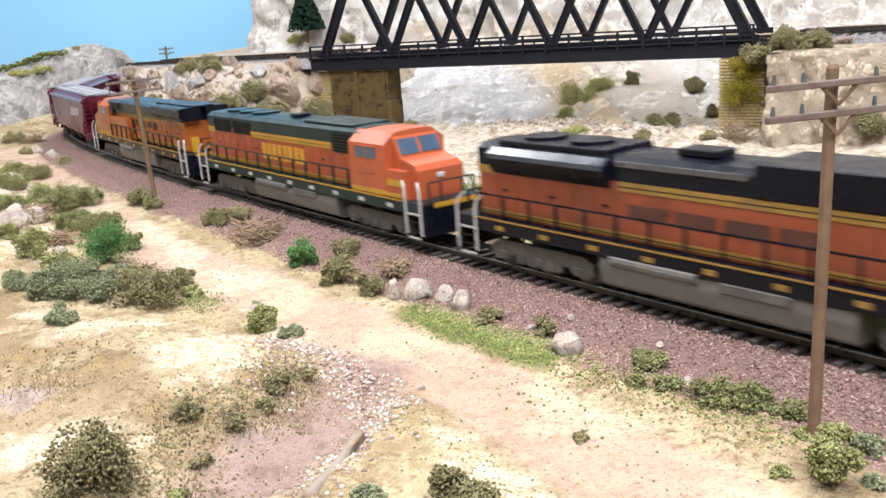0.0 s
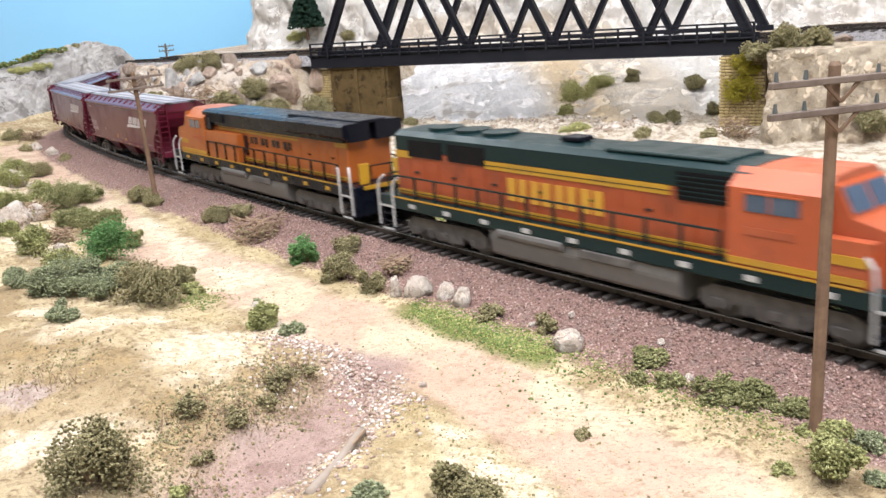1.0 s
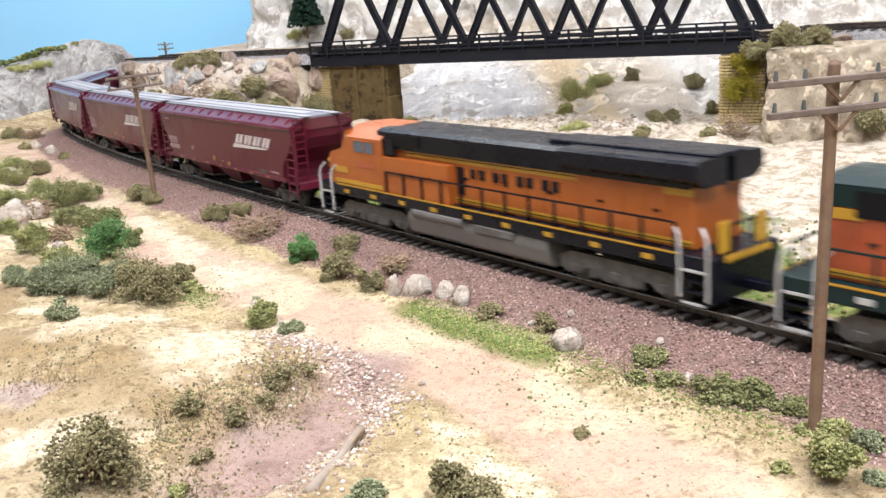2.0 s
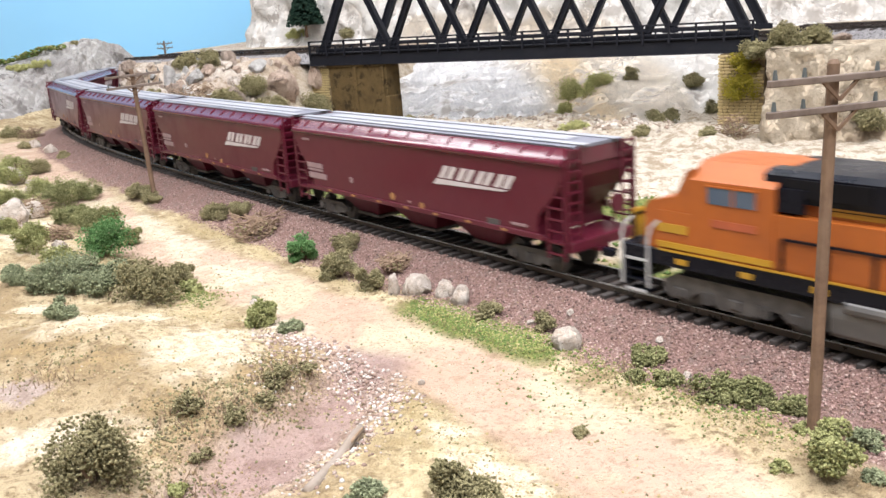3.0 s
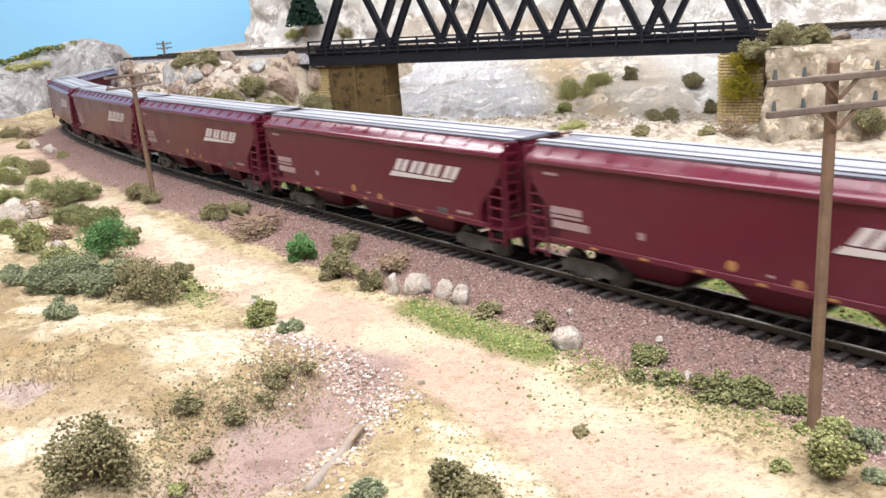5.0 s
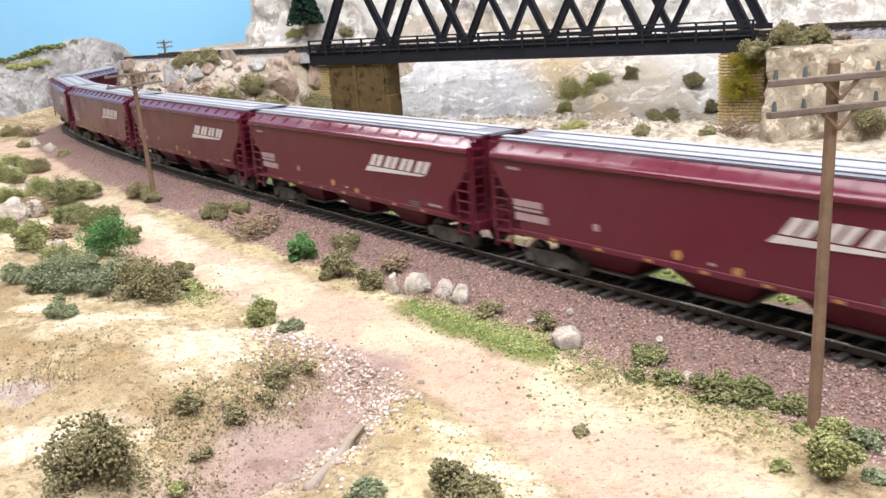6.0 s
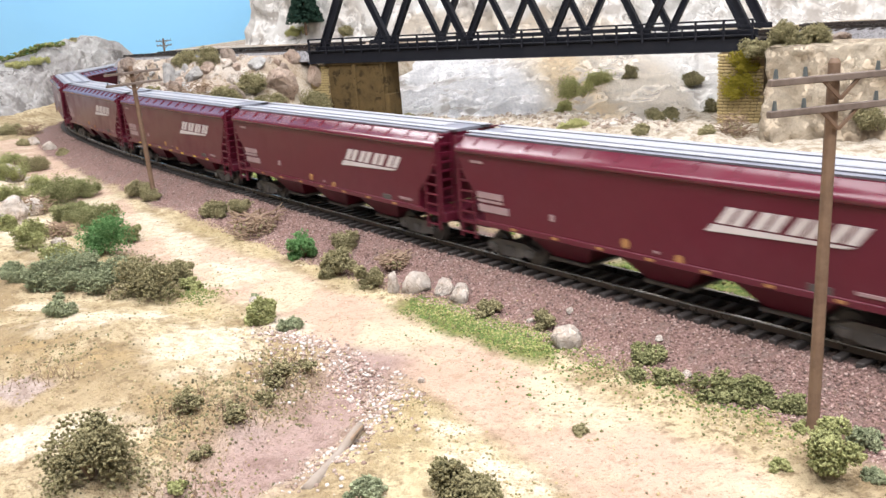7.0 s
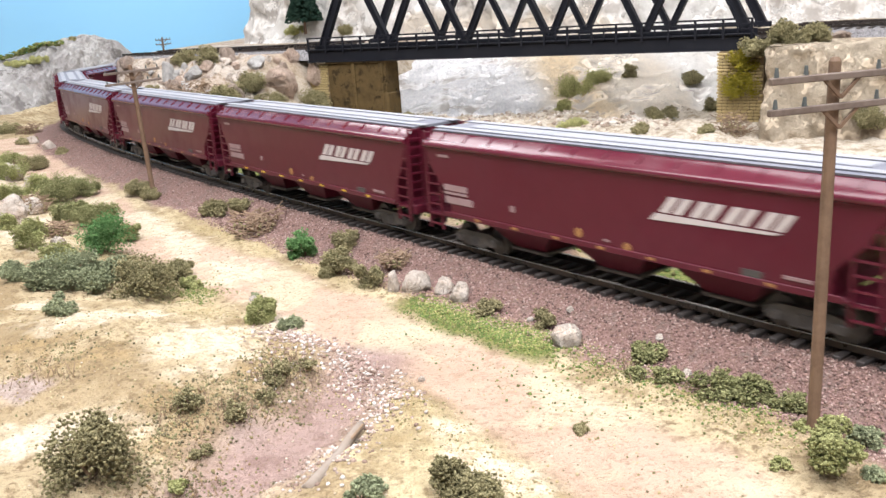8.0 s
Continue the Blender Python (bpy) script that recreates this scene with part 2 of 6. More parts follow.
# the upper line, with the bridge on it
BR = np.array((-0.1248, 1.0023))
BR_A = -0.5687
BR_D = np.array((math.cos(BR_A), math.sin(BR_A)))
BR_N = np.array((-BR_D[1], BR_D[0]))
BR_STEP, BR_TOP, BR_LOW = 0.0230, 0.0734, 0.0482
BR_LEN = 20 * BR_STEP
DECK_Z = 0.0625

ROAD = np.array(((-0.46, 1.00), (-0.385, 0.865), (-0.298, 0.716), (-0.18, 0.515), (-0.071, 0.370), (0.0145, 0.260), (0.053, 0.188), (0.12, 0.06)))
GULLY = np.array(((-0.030, 0.285), (-0.036, 0.262), (-0.046, 0.235), (-0.060, 0.212), (-0.075, 0.185)))


def polyline_distance(x, y, pts):
    best = np.full(np.shape(x), 9.0)
    for (ax, ay), (bx, by) in zip(pts[:-1], pts[1:]):
        ux, uy = bx - ax, by - ay
        t = np.clip(((x - ax) * ux + (y - ay) * uy) / (ux * ux + uy * uy), 0, 1)
        best = np.minimum(best, np.hypot(x - ax - t * ux, y - ay - t * uy))
    return best


def ground_height(x, y):
    """Height of the scenery over the rail's top, with what its surfaces are told by."""
    d = line_distance(x, y)
    road = polyline_distance(x, y, ROAD)
    gully = polyline_distance(x, y, GULLY)
    near = -0.0125 + 0.0060 * fbm(x * 16, y * 16, 4) + 0.0055 * abs(fbm(x * 55, y * 55, 4, 5)) + 0.0024 * fbm(x * 200, y * 200, 3, 15)
    flat = 1 - smooth01(0.016, 0.032, road)
    rut = np.exp(-((road - 0.0085) / 0.0035) ** 2)
    near = near * (1 - flat) + flat * (-0.0125 - 0.0007 * rut + 0.0012 * fbm(x * 60, y * 60, 3, 2) + 0.0004 * fbm(x * 300, y * 300, 2, 12))
    # the mound beside the road, and the gully that is washed into it
    out = np.where((d < 0) & (road > 0.02), smooth01(0.022, 0.09, road) * smooth01(0.05, 0.10, -d), 0)
    near = near + out * (0.009 + 0.022 * fbm(x * 10 + 3, y * 10, 4, 3)) * smooth01(0.16, 0.36, y)
    wash = (1 - smooth01(0.004, 0.026, gully + 0.010 * fbm(x * 60, y * 60, 3, 21)))
    near = near - 0.0080 * wash * smooth01(0.017, 0.03, road)
    # the far side of the line: flat by the gorge, up the hillside to the upper line
    u = (x - BR[0]) * BR_D[0] + (y - BR[1]) * BR_D[1]
    w = (x - BR[0]) * BR_N[0] + (y - BR[1]) * BR_N[1]
    hill = 1 - smooth01(-0.05, 0.035, u)
    dd = np.maximum(d - 0.03, 0)
    rise = dd / (dd + np.maximum(-w - 0.0, 0.0) + 1e-4)
    rise = np.where(w > 0.0, 1.0, rise)
    lumps = fbm(x * 22, y * 22, 4, 8)
    crag = abs(fbm(x * 42 + 5, y * 42, 4, 4))
    blocks = np.floor(fbm(x * 30, y * 30, 2, 33) * 9) / 9
    up = -0.012 + 0.070 * smooth01(-0.15, 0.95, rise) + (0.030 * lumps + 0.034 * crag + 0.030 * blocks) * smooth01(0, 0.25, rise) * (1 - smooth01(-0.06, 0.0, w))
    up = np.minimum(up, 0.0585)
    far = hill * up + (1 - hill) * (-0.014 + 0.012 * lumps + 0.014 * crag * smooth01(0.06, 0.12, d))
    z = np.where(d > 0.03, far, near)
    shoulder = smooth01(0.016, 0.036, abs(d))
    bed = -0.0038 - 0.0085 * shoulder + 0.0014 * fbm(x * 260, y * 260, 2, 6)
    k = smooth01(0.028, 0.044, abs(d))
    z = bed * (1 - k) + z * k
    return z, d, road, gully, wash, hill, w


def soil_material():
    m, nt, b = nodes_of("scenic_ground")

    def mask(n):
        a = nt.nodes.new("ShaderNodeAttribute")
        a.attribute_name = n
        return a.outputs["Fac"]
    big, mid, small = noise_fac(nt, 14, 5, 0.6, 0.42, 0.60), noise_fac(nt, 60, 6, 0.72, 0.49, 0.62), noise_fac(nt, 260, 4, 0.7, 0.51, 0.64)
    fine = noise_fac(nt, 1100, 3, 0.7, 0.35, 0.65)
    grain = noise_fac(nt, 700, 2, 0.6, 0.56, 0.64)
    soil = mixed(nt, big, (0.62, 0.515, 0.335), (0.43, 0.335, 0.205))
    soil = mixed(nt, math_node(nt, 'MULTIPLY', noise_fac(nt, 27, 5, 0.65, 0.51, 0.58), 0.85), soil, (0.32, 0.235, 0.13))
    soil = mixed(nt, mid, soil, (0.36, 0.27, 0.155))
    soil = mixed(nt, small, soil, (0.24, 0.175, 0.10))
    roadc = mixed(nt, noise_fac(nt, 45, 5, 0.6, 0.4, 0.65), (0.62, 0.445, 0.345), (0.52, 0.365, 0.275))
    roadc = mixed(nt, noise_fac(nt, 22, 3, 0.6, 0.5, 0.6), roadc, (0.64, 0.55, 0.40))
    roadc = mixed(nt, math_node(nt, 'MULTIPLY', small, 0.5), roadc, (0.40, 0.28, 0.19))
    ball = mixed(nt, fine, (0.35, 0.225, 0.20), (0.18, 0.11, 0.095))
    ball = mixed(nt, noise_fac(nt, 120, 4, 0.7, 0.5, 0.7), ball, (0.22, 0.17, 0.15))
    rocky = mixed(nt, big, (0.66, 0.60, 0.53), (0.50, 0.40, 0.31))
    rocky = mixed(nt, mid, rocky, (0.30, 0.22, 0.15))
    turf = mixed(nt, noise_fac(nt, 300, 4, 0.7, 0.4, 0.6), (0.25, 0.255, 0.085), (0.10, 0.15, 0.04))
    dry = mixed(nt, noise_fac(nt, 200, 4, 0.7, 0.4, 0.6), (0.56, 0.46, 0.27), (0.42, 0.33, 0.17))
    c = mixed(nt, mask("rocky"), soil, rocky)
    c = mixed(nt, mask("rubble"), c, mixed(nt, noise_fac(nt, 90, 6, 0.75, 0.46, 0.58), (0.68, 0.61, 0.51), (0.40, 0.32, 0.23)))
    c = mixed(nt, mask("dry"), c, dry)
    c = mixed(nt, mask("brown"), c, mixed(nt, noise_fac(nt, 170, 5, 0.7, 0.42, 0.6), (0.40, 0.29, 0.15), (0.24, 0.175, 0.095)))
    c = mixed(nt, mask("mauve"), c, mixed(nt, noise_fac(nt, 130, 5, 0.7, 0.42, 0.6), (0.50, 0.41, 0.38), (0.35, 0.27, 0.24)))
    c = mixed(nt, mask("road"), c, roadc)
    c = mixed(nt, mask("plaster"), c, mixed(nt, math_node(nt, 'MULTIPLY', noise_fac(nt, 220, 5, 0.7, 0.47, 0.60), 0.8), (0.76, 0.67, 0.52), (0.50, 0.39, 0.26)))
    c = mixed(nt, mask("pink"), c, mixed(nt, mid, (0.40, 0.285, 0.25), (0.29, 0.195, 0.17)))
    c = mixed(nt, mask("ballast"), c, ball)
    # dirty ballast along the track, with the shade between sleepers in its colour
    grime_shade = mixed(nt, noise_fac(nt, 500, 4, 0.7, 0.4, 0.65), (0.030, 0.026, 0.025), (0.10, 0.078, 0.070))
    c = mixed(nt, mask("grime_shade"), c, grime_shade)
    c = mixed(nt, mask("turf"), c, turf)
    k = mixed(nt, 0.4, c, mixed(nt, grain, c, (0.20, 0.14, 0.09)))
    nt.links.new(k, b.inputs["Base Color"])
    b.inputs["Roughness"].default_value = 0.95
    b.inputs["Specular IOR Level"].default_value = 0.15
    bumped(nt, b, fine, 0.0012, 0.8)
    return m


SOIL = soil_material()


def add_mask(me, name, values):
    a = me.attributes.new(name, "FLOAT", "POINT")
    a.data.foreach_set("value", np.asarray(values, np.float32).ravel())


def build_ground():
    xs = np.concatenate([np.linspace(-3.0, -0.62, 40, endpoint=False), np.linspace(-0.62, -0.26, 140, endpoint=False), np.linspace(-0.26, 0.24, 350, endpoint=False), np.linspace(0.24, 0.42, 40, endpoint=False), np.linspace(0.42, 2.5, 30)])
    ys = np.concatenate([np.linspace(-0.95, 0.08, 46, endpoint=False), np.linspace(0.08, 0.16, 16, endpoint=False), np.linspace(0.16, 0.56, 280, endpoint=False), np.linspace(0.56, 1.3, 210, endpoint=False), np.linspace(1.3, 2.6, 50)])
    x, y = np.meshgrid(xs, ys)
    z, d, road, gully, wash, hill, w = ground_height(x, y)
    me = grid_mesh("ground", np.stack([x, y, z], -1), len(xs), len(ys), SOIL)
    ragged = fbm(x * 80, y * 80, 3)
    verge = polyline_distance(x, y, GREEN_VERGE)
    add_mask(me, "ballast", (1 - smooth01(0.040, 0.050, abs(d) + 0.014 * ragged)))
    add_mask(me, "road", 0.9 * (1 - smooth01(0.015, 0.024, road + 0.014 * fbm(x * 40, y * 40, 3, 1))))
    add_mask(me, "rocky", (d > 0.03) * hill)
    add_mask(me, "rubble", (1 - hill) * smooth01(0.045, 0.075, d + 0.02 * ragged))
    # dark band of dirt and painted shade under the rails
    add_mask(me, "grime_shade", 0.92 * (1 - smooth01(0.0120, 0.0165, abs(d) + 0.006 * ragged)))
    torn = 1.7 * fbm(x * 70, y * 70, 4, 23) + 1.1 * fbm(x * 260, y * 260, 3, 29)
    for name, spots in SOIL_SPOTS.items():
        v = np.zeros(x.shape)
        for cx, cy, ra, rb, turn in spots:
            c_, s_ = math.cos(radians(turn)), math.sin(radians(turn))
            px, py = (x - cx) * c_ + (y - cy) * s_, -(x - cx) * s_ + (y - cy) * c_
            v = np.maximum(v, 0.85 * (1 - smooth01(0.25, 1.25, np.hypot(px / ra, py / rb) + torn)))
        add_mask(me, name, v)
    add_mask(me, "pink", wash)
    add_mask(me, "dry", 0.6 * smooth01(0.02, 0.03, road) * (1 - smooth01(0.03, 0.075, road)) * smooth01(0.40, 0.56, 0.5 + fbm(x * 26, y * 26, 3, 9)))
    add_mask(me, "turf", np.maximum((1 - smooth01(0.006, 0.014, verge + 0.02 * fbm(x * 70, y * 70, 3, 7))), (d > 0.036) * (1 - hill) * (d < 0.16) * smooth01(0.44, 0.52, 0.5 + fbm(x * 16, y * 16, 3, 14))))
    return tagged(new("ground", me), "sandy scenic ground with dirt road and pink ballast", "ground", kind="structure")


# paler sand (plaster), brown and mauve stains: place, half axes and turn of each
SOIL_SPOTS = {
    "plaster": ((-0.30, 0.635, 0.05, 0.035, 120), (-0.225, 0.495, 0.040, 0.022, 120), (-0.39, 0.83, 0.05, 0.02, 120), (-0.1415, 0.478, 0.050, 0.012, 120), (-0.098, 0.412, 0.034, 0.011, 125), (-0.176, 0.540, 0.030, 0.009, 120), (-0.081, 0.300, 0.020, 0.026, 0), (-0.060, 0.325, 0.014, 0.008, 130),
                (-0.111, 0.238, 0.022, 0.012, 0), (-0.130, 0.330, 0.020, 0.018, 0), (-0.26, 0.56, 0.05, 0.02, 120), (-0.33, 0.69, 0.06, 0.02, 120), (0.010, 0.203, 0.018, 0.010, 120), (-0.004, 0.228, 0.010, 0.007, 0), (-0.165, 0.36, 0.016, 0.012, 0)),
    "brown": ((-0.119, 0.283, 0.026, 0.012, 10), (-0.140, 0.300, 0.020, 0.012, 0), (-0.074, 0.233, 0.010, 0.016, 0), (-0.083, 0.252, 0.010, 0.012, 0), (-0.066, 0.282, 0.006, 0.016, 0), (-0.172, 0.345, 0.014, 0.012, 0), (-0.060, 0.255, 0.007, 0.020, 20)),
    "mauve": ((-0.137, 0.268, 0.012, 0.010, 0), (-0.050, 0.222, 0.014, 0.012, 0), (-0.057, 0.238, 0.010, 0.014, 0)),
}
GREEN_VERGE = np.array(((-0.010, 0.338), (0.008, 0.318), (0.022, 0.300), (0.032, 0.287)))
GROUND = build_ground()


def zg(x, y):
    return float(ground_height(np.array([x]), np.array([y]))[0][0])


# ---------------------------------------------------------------- cliffs and backdrop
PALE_ROCK = rock("pale_plaster_rock", (0.93, 0.91, 0.87), (0.80, 0.76, 0.71), (0.50, 0.45, 0.40), 13.0, 0.006, tan=(0.70, 0.55, 0.36), squeeze=0.45)
GREY_ROCK = rock("grey_plaster_rock", (0.52, 0.51, 0.49), (0.36, 0.34, 0.33), (0.20, 0.18, 0.17), 16.0, 0.003)
TAN_ROCK = rock("tan_plaster_rock", (0.72, 0.62, 0.48), (0.54, 0.44, 0.32), (0.24, 0.17, 0.115), 26.0, 0.005)


def cliff(name, label, plan, z0, z1, lean, rough, material, res=0.006, seed=0, top=0.0, scale=18.0, foot=0.0):
    """A rock face over a line on the plan, leaning back as it rises, with a top running back."""
    plan = np.array(plan, float)
    seg = np.hypot(*np.diff(plan, axis=0).T)
    cum = np.concatenate([[0], np.cumsum(seg)])
    nu = int(cum[-1] / res)
    uu = np.linspace(0, cum[-1], nu)
    px, py = np.interp(uu, cum, plan[:, 0]), np.interp(uu, cum, plan[:, 1])
    tx, ty = np.gradient(px), np.gradient(py)
    ln = np.hypot(tx, ty)
    nx, ny = ty / ln, -tx / ln
    ker = np.ones(9) / 9
    nx, ny = np.convolve(np.pad(nx, 4, "edge"), ker, "valid"), np.convolve(np.pad(ny, 4, "edge"), ker, "valid")
    nv = max(8, int((z1 - z0) / res))
    rows = []
    for v in np.linspace(0, 1, nv):
        zz = z0 + (z1 - z0) * v
        vv = zz * scale
        n = fbm(uu * scale * 0.8, np.full(nu, vv), 5, seed)
        ridge = abs(fbm(uu * scale * 1.6 + vv * 0.8, np.full(nu, vv * 0.5), 4, seed + 9))
        out = rough * (2.2 * n - 2.4 * ridge + 0.8 * fbm(uu * scale * 6, np.full(nu, vv * 5), 4, seed + 13)) - lean * (zz - z0) + foot * max(0.0, (0.062 - zz) / 0.08) ** 1.3
        rows.append(np.stack([px + nx * out, py + ny * out, zz + rough * 0.4 * fbm(uu * scale, np.full(nu, vv), 3, seed + 4) + (rough * 0.55 * (fbm(uu * scale * 5, np.full(nu, vv * 7), 4, seed + 21) - abs(fbm(uu * scale * 9, np.full(nu, vv * 12), 3, seed + 25))) if foot and zz < 0.075 else 0.0)], -1))
    if top:
        last = rows[-1]
        for k in range(1, 9):
            q = last.copy()
            back = top * k / 8
            q[:, 0] -= nx * back
            q[:, 1] -= ny * back
            q[:, 2] += rough * 0.5 * fbm(uu * scale, np.full(nu, k * 0.7), 3, seed + 5)
            rows.append(q)
    pts = np.concatenate(rows)
    me = grid_mesh(name, pts, nu, len(rows), material)
    x, y, z = pts.T
    add_mask(me, "tan", np.maximum(smooth01(0.10, 0.14, x) * (1 - smooth01(0.165, 0.20, x)) * (1 - smooth01(0.03, 0.06, z + 0.05 * fbm(x * 20, z * 20, 3))), 0.5 * smooth01(0.50, 0.60, 0.5 + fbm(x * 9, z * 9, 3, 17))))
    add_mask(me, "white", smooth01(-0.06, -0.03, x) * (1 - smooth01(0.07, 0.12, x + 0.1 * fbm(z * 30, x * 10, 3, 3))) * (1 - smooth01(0.03, 0.07, z)))
    ob = new(name, me)
    return tagged(ob, label, "cliff", kind="structure")


cliff("cliff_back", "tall pale plaster rock cliff behind the bridge", ((-0.315, 2.3), (-0.300, 1.50), (-0.20, 1.38), (-0.05, 1.30), (0.10, 1.20), (0.28, 1.10), (0.55, 1.02), (1.3, 0.85)), -0.05, 0.55, 0.16, 0.026, PALE_ROCK, 0.0045, 3, 0.3, 9.0, 0.30)
cliff("bluff", "tan rock bluff under the upper line", ((0.320, 1.1), (0.272, 0.765), (0.247, 0.700), (0.34, 0.62), (0.45, 0.54), (0.80, 0.32), (1.3, 0.0)), -0.04, 0.0535, 0.10, 0.0085, TAN_ROCK, 0.003, 11, 0.30, 34.0)


def build_far_hill():
    """A rocky hill: from a foot on the plan up to an uneven crest, and down behind."""
    u = np.linspace(0, 1, 260)
    crest_x = np.interp(u, (0, .35, .55, .66, .76, .86, 1), (-1.6, -0.76, -0.60, -0.555, -0.52, -0.488, -0.44))
    crest_z = np.interp(u, (0, .35, .55, .66, .76, .86, .92, 1), (0.050, 0.050, 0.066, 0.086, 0.089, 0.074, 0.050, 0.02)) + 0.004 * fbm(u * 30, u * 0, 3, 2)
    foot_x = np.interp(u, (0, .5, 1), (-1.4, -0.56, -0.47))
    foot_y = np.interp(u, (0, .5, .75, 1), (0.75, 1.12, 1.30, 1.42))
    crest_y = np.interp(u, (0, .5, 1), (1.25, 1.42, 1.52))
    rows = []
    for v in np.concatenate([np.linspace(0, 1, 60), np.linspace(1.03, 1.6, 20)]):
        k = min(v, 1.0)
        rise = math.sin(k * math.pi / 2) ** 0.9 if k > 0 else 0.0
        drop = max(0.0, v - 1) * 0.16
        x, y = foot_x + (crest_x - foot_x) * v, foot_y + (crest_y - foot_y) * v
        z = -0.016 + (crest_z + 0.016) * rise - drop
        n = fbm(u * 34, np.full(260, v * 9), 4, 41) + 0.8 * abs(fbm(u * 70, np.full(260, v * 16), 3, 44))
        rows.append(np.stack([x, y - 0.012 * n, z + 0.014 * (n - 0.1) * min(1, v * 4) * (1.0 if v < 0.9 else 0.4)], -1))
    me = grid_mesh("hill_far", np.concatenate(rows), 260, len(rows), GREY_ROCK)
    return tagged(new("hill_far", me), "grey rock hill with grass on its crest", "hill", kind="structure")


build_far_hill()


def sky_material():
    m, nt, b = nodes_of("blue_backdrop_paint")
    f = noise_fac(nt, 1.2, 2, 0.5, 0.3, 0.7)
    nt.links.new(mixed(nt, f, (0.27, 0.60, 0.92), (0.31, 0.63, 0.93)), b.inputs["Base Color"])
    b.inputs["Roughness"].default_value = 0.9
    return m


def plain(name, colour, rough=0.8):
    m, nt, b = nodes_of(name)
    f = noise_fac(nt, 6, 4, 0.6, 0.3, 0.7)
    nt.links.new(mixed(nt, f, colour, tuple(v * 0.94 for v in colour)), b.inputs["Base Color"])
    b.inputs["Roughness"].default_value = rough
    return m


def slab(name, label, category, x0, x1, y0, y1, z0, z1, material):
    bm = bmesh.new()
    box(bm, x0, x1, y0, y1, z0, z1)
    return tagged(new(name, mesh_of(name, bm, material)), label, category, kind="structure")


WALL = plain("grey_white_wall_paint", (0.48, 0.475, 0.465))
slab("backdrop", "plain sky-blue painted backdrop", "backdrop", -3.0, 2.5, 2.6, 2.64, -1.1, 1.5, sky_material())
slab("wall_west", "plain grey-white wall", "wall", -3.04, -3.0, -2.0, 2.64, -1.1, 1.5, WALL)
slab("wall_east", "plain grey-white wall", "wall", 2.5, 2.54, -2.0, 2.64, -1.1, 1.5, WALL)
slab("wall_south", "plain grey-white wall", "wall", -3.0, 2.5, -2.04, -2.0, -1.1, 1.5, WALL)
slab("ceiling", "plain grey-white ceiling", "ceiling", -3.04, 2.54, -2.04, 2.64, 1.5, 1.54, WALL)
slab("floor", "plain grey floor", "floor", -3.04, 2.54, -2.04, 2.64, -1.14, -1.1, plain("floor_grey", (0.35, 0.34, 0.33)))
slab("fascia", "plain dark fascia board along the layout's edge", "fascia", -3.0, 2.5, -0.968, -0.952, -1.1, -0.03, plain("fascia_green", (0.05, 0.06, 0.05)))


# ---------------------------------------------------------------- track
S = 1 / 87.1


def build_track():
    track = thing("railway_track", "dark sleepers and weathered rails on pink ballast", "track", kind="structure")
    for side in (-1, 1):
        for nm, mat, w, z0, z1 in (("rail", RAIL, 0.0009, -0.0022, -0.0003), ("railhead", RAILHEAD, 0.0006, -0.0003, 0.0)):
            bm = bmesh.new()
            prev = None
            for s in np.arange(-2.5, 1.46, 0.01):
                x, y, a = line(s)
                nx, ny = -math.sin(a), math.cos(a)
                o = side * 0.0083
                ring = [bm.verts.new((x + nx * (o + q), y + ny * (o + q), z)) for q, z in ((-w, z0), (-w * 0.8, z1), (w * 0.8, z1), (w, z0))]
                if prev:
                    for i in range(3):
                        bm.faces.new((prev[i], ring[i], ring[i + 1], prev[i + 1]))
                prev = ring
            part(nm, bm, mat, track)
    bm = bmesh.new()
    box(bm, -0.0013, 0.0013, -0.0142, 0.0142, -0.0062, -0.0023, 0.0003)
    me = mesh_of("sleeper", bm, TIE)
    for i, s in enumerate(np.arange(-0.75, 1.20, 0.0068)):
        x, y, a = line(s)
        rnd = random.random
        share("sleeper", me, track, pose(x, y, (rnd() - .5) * 0.0003, 0, 0, math.degrees(a) + (rnd() - .5) * 2))
    return track


build_track()


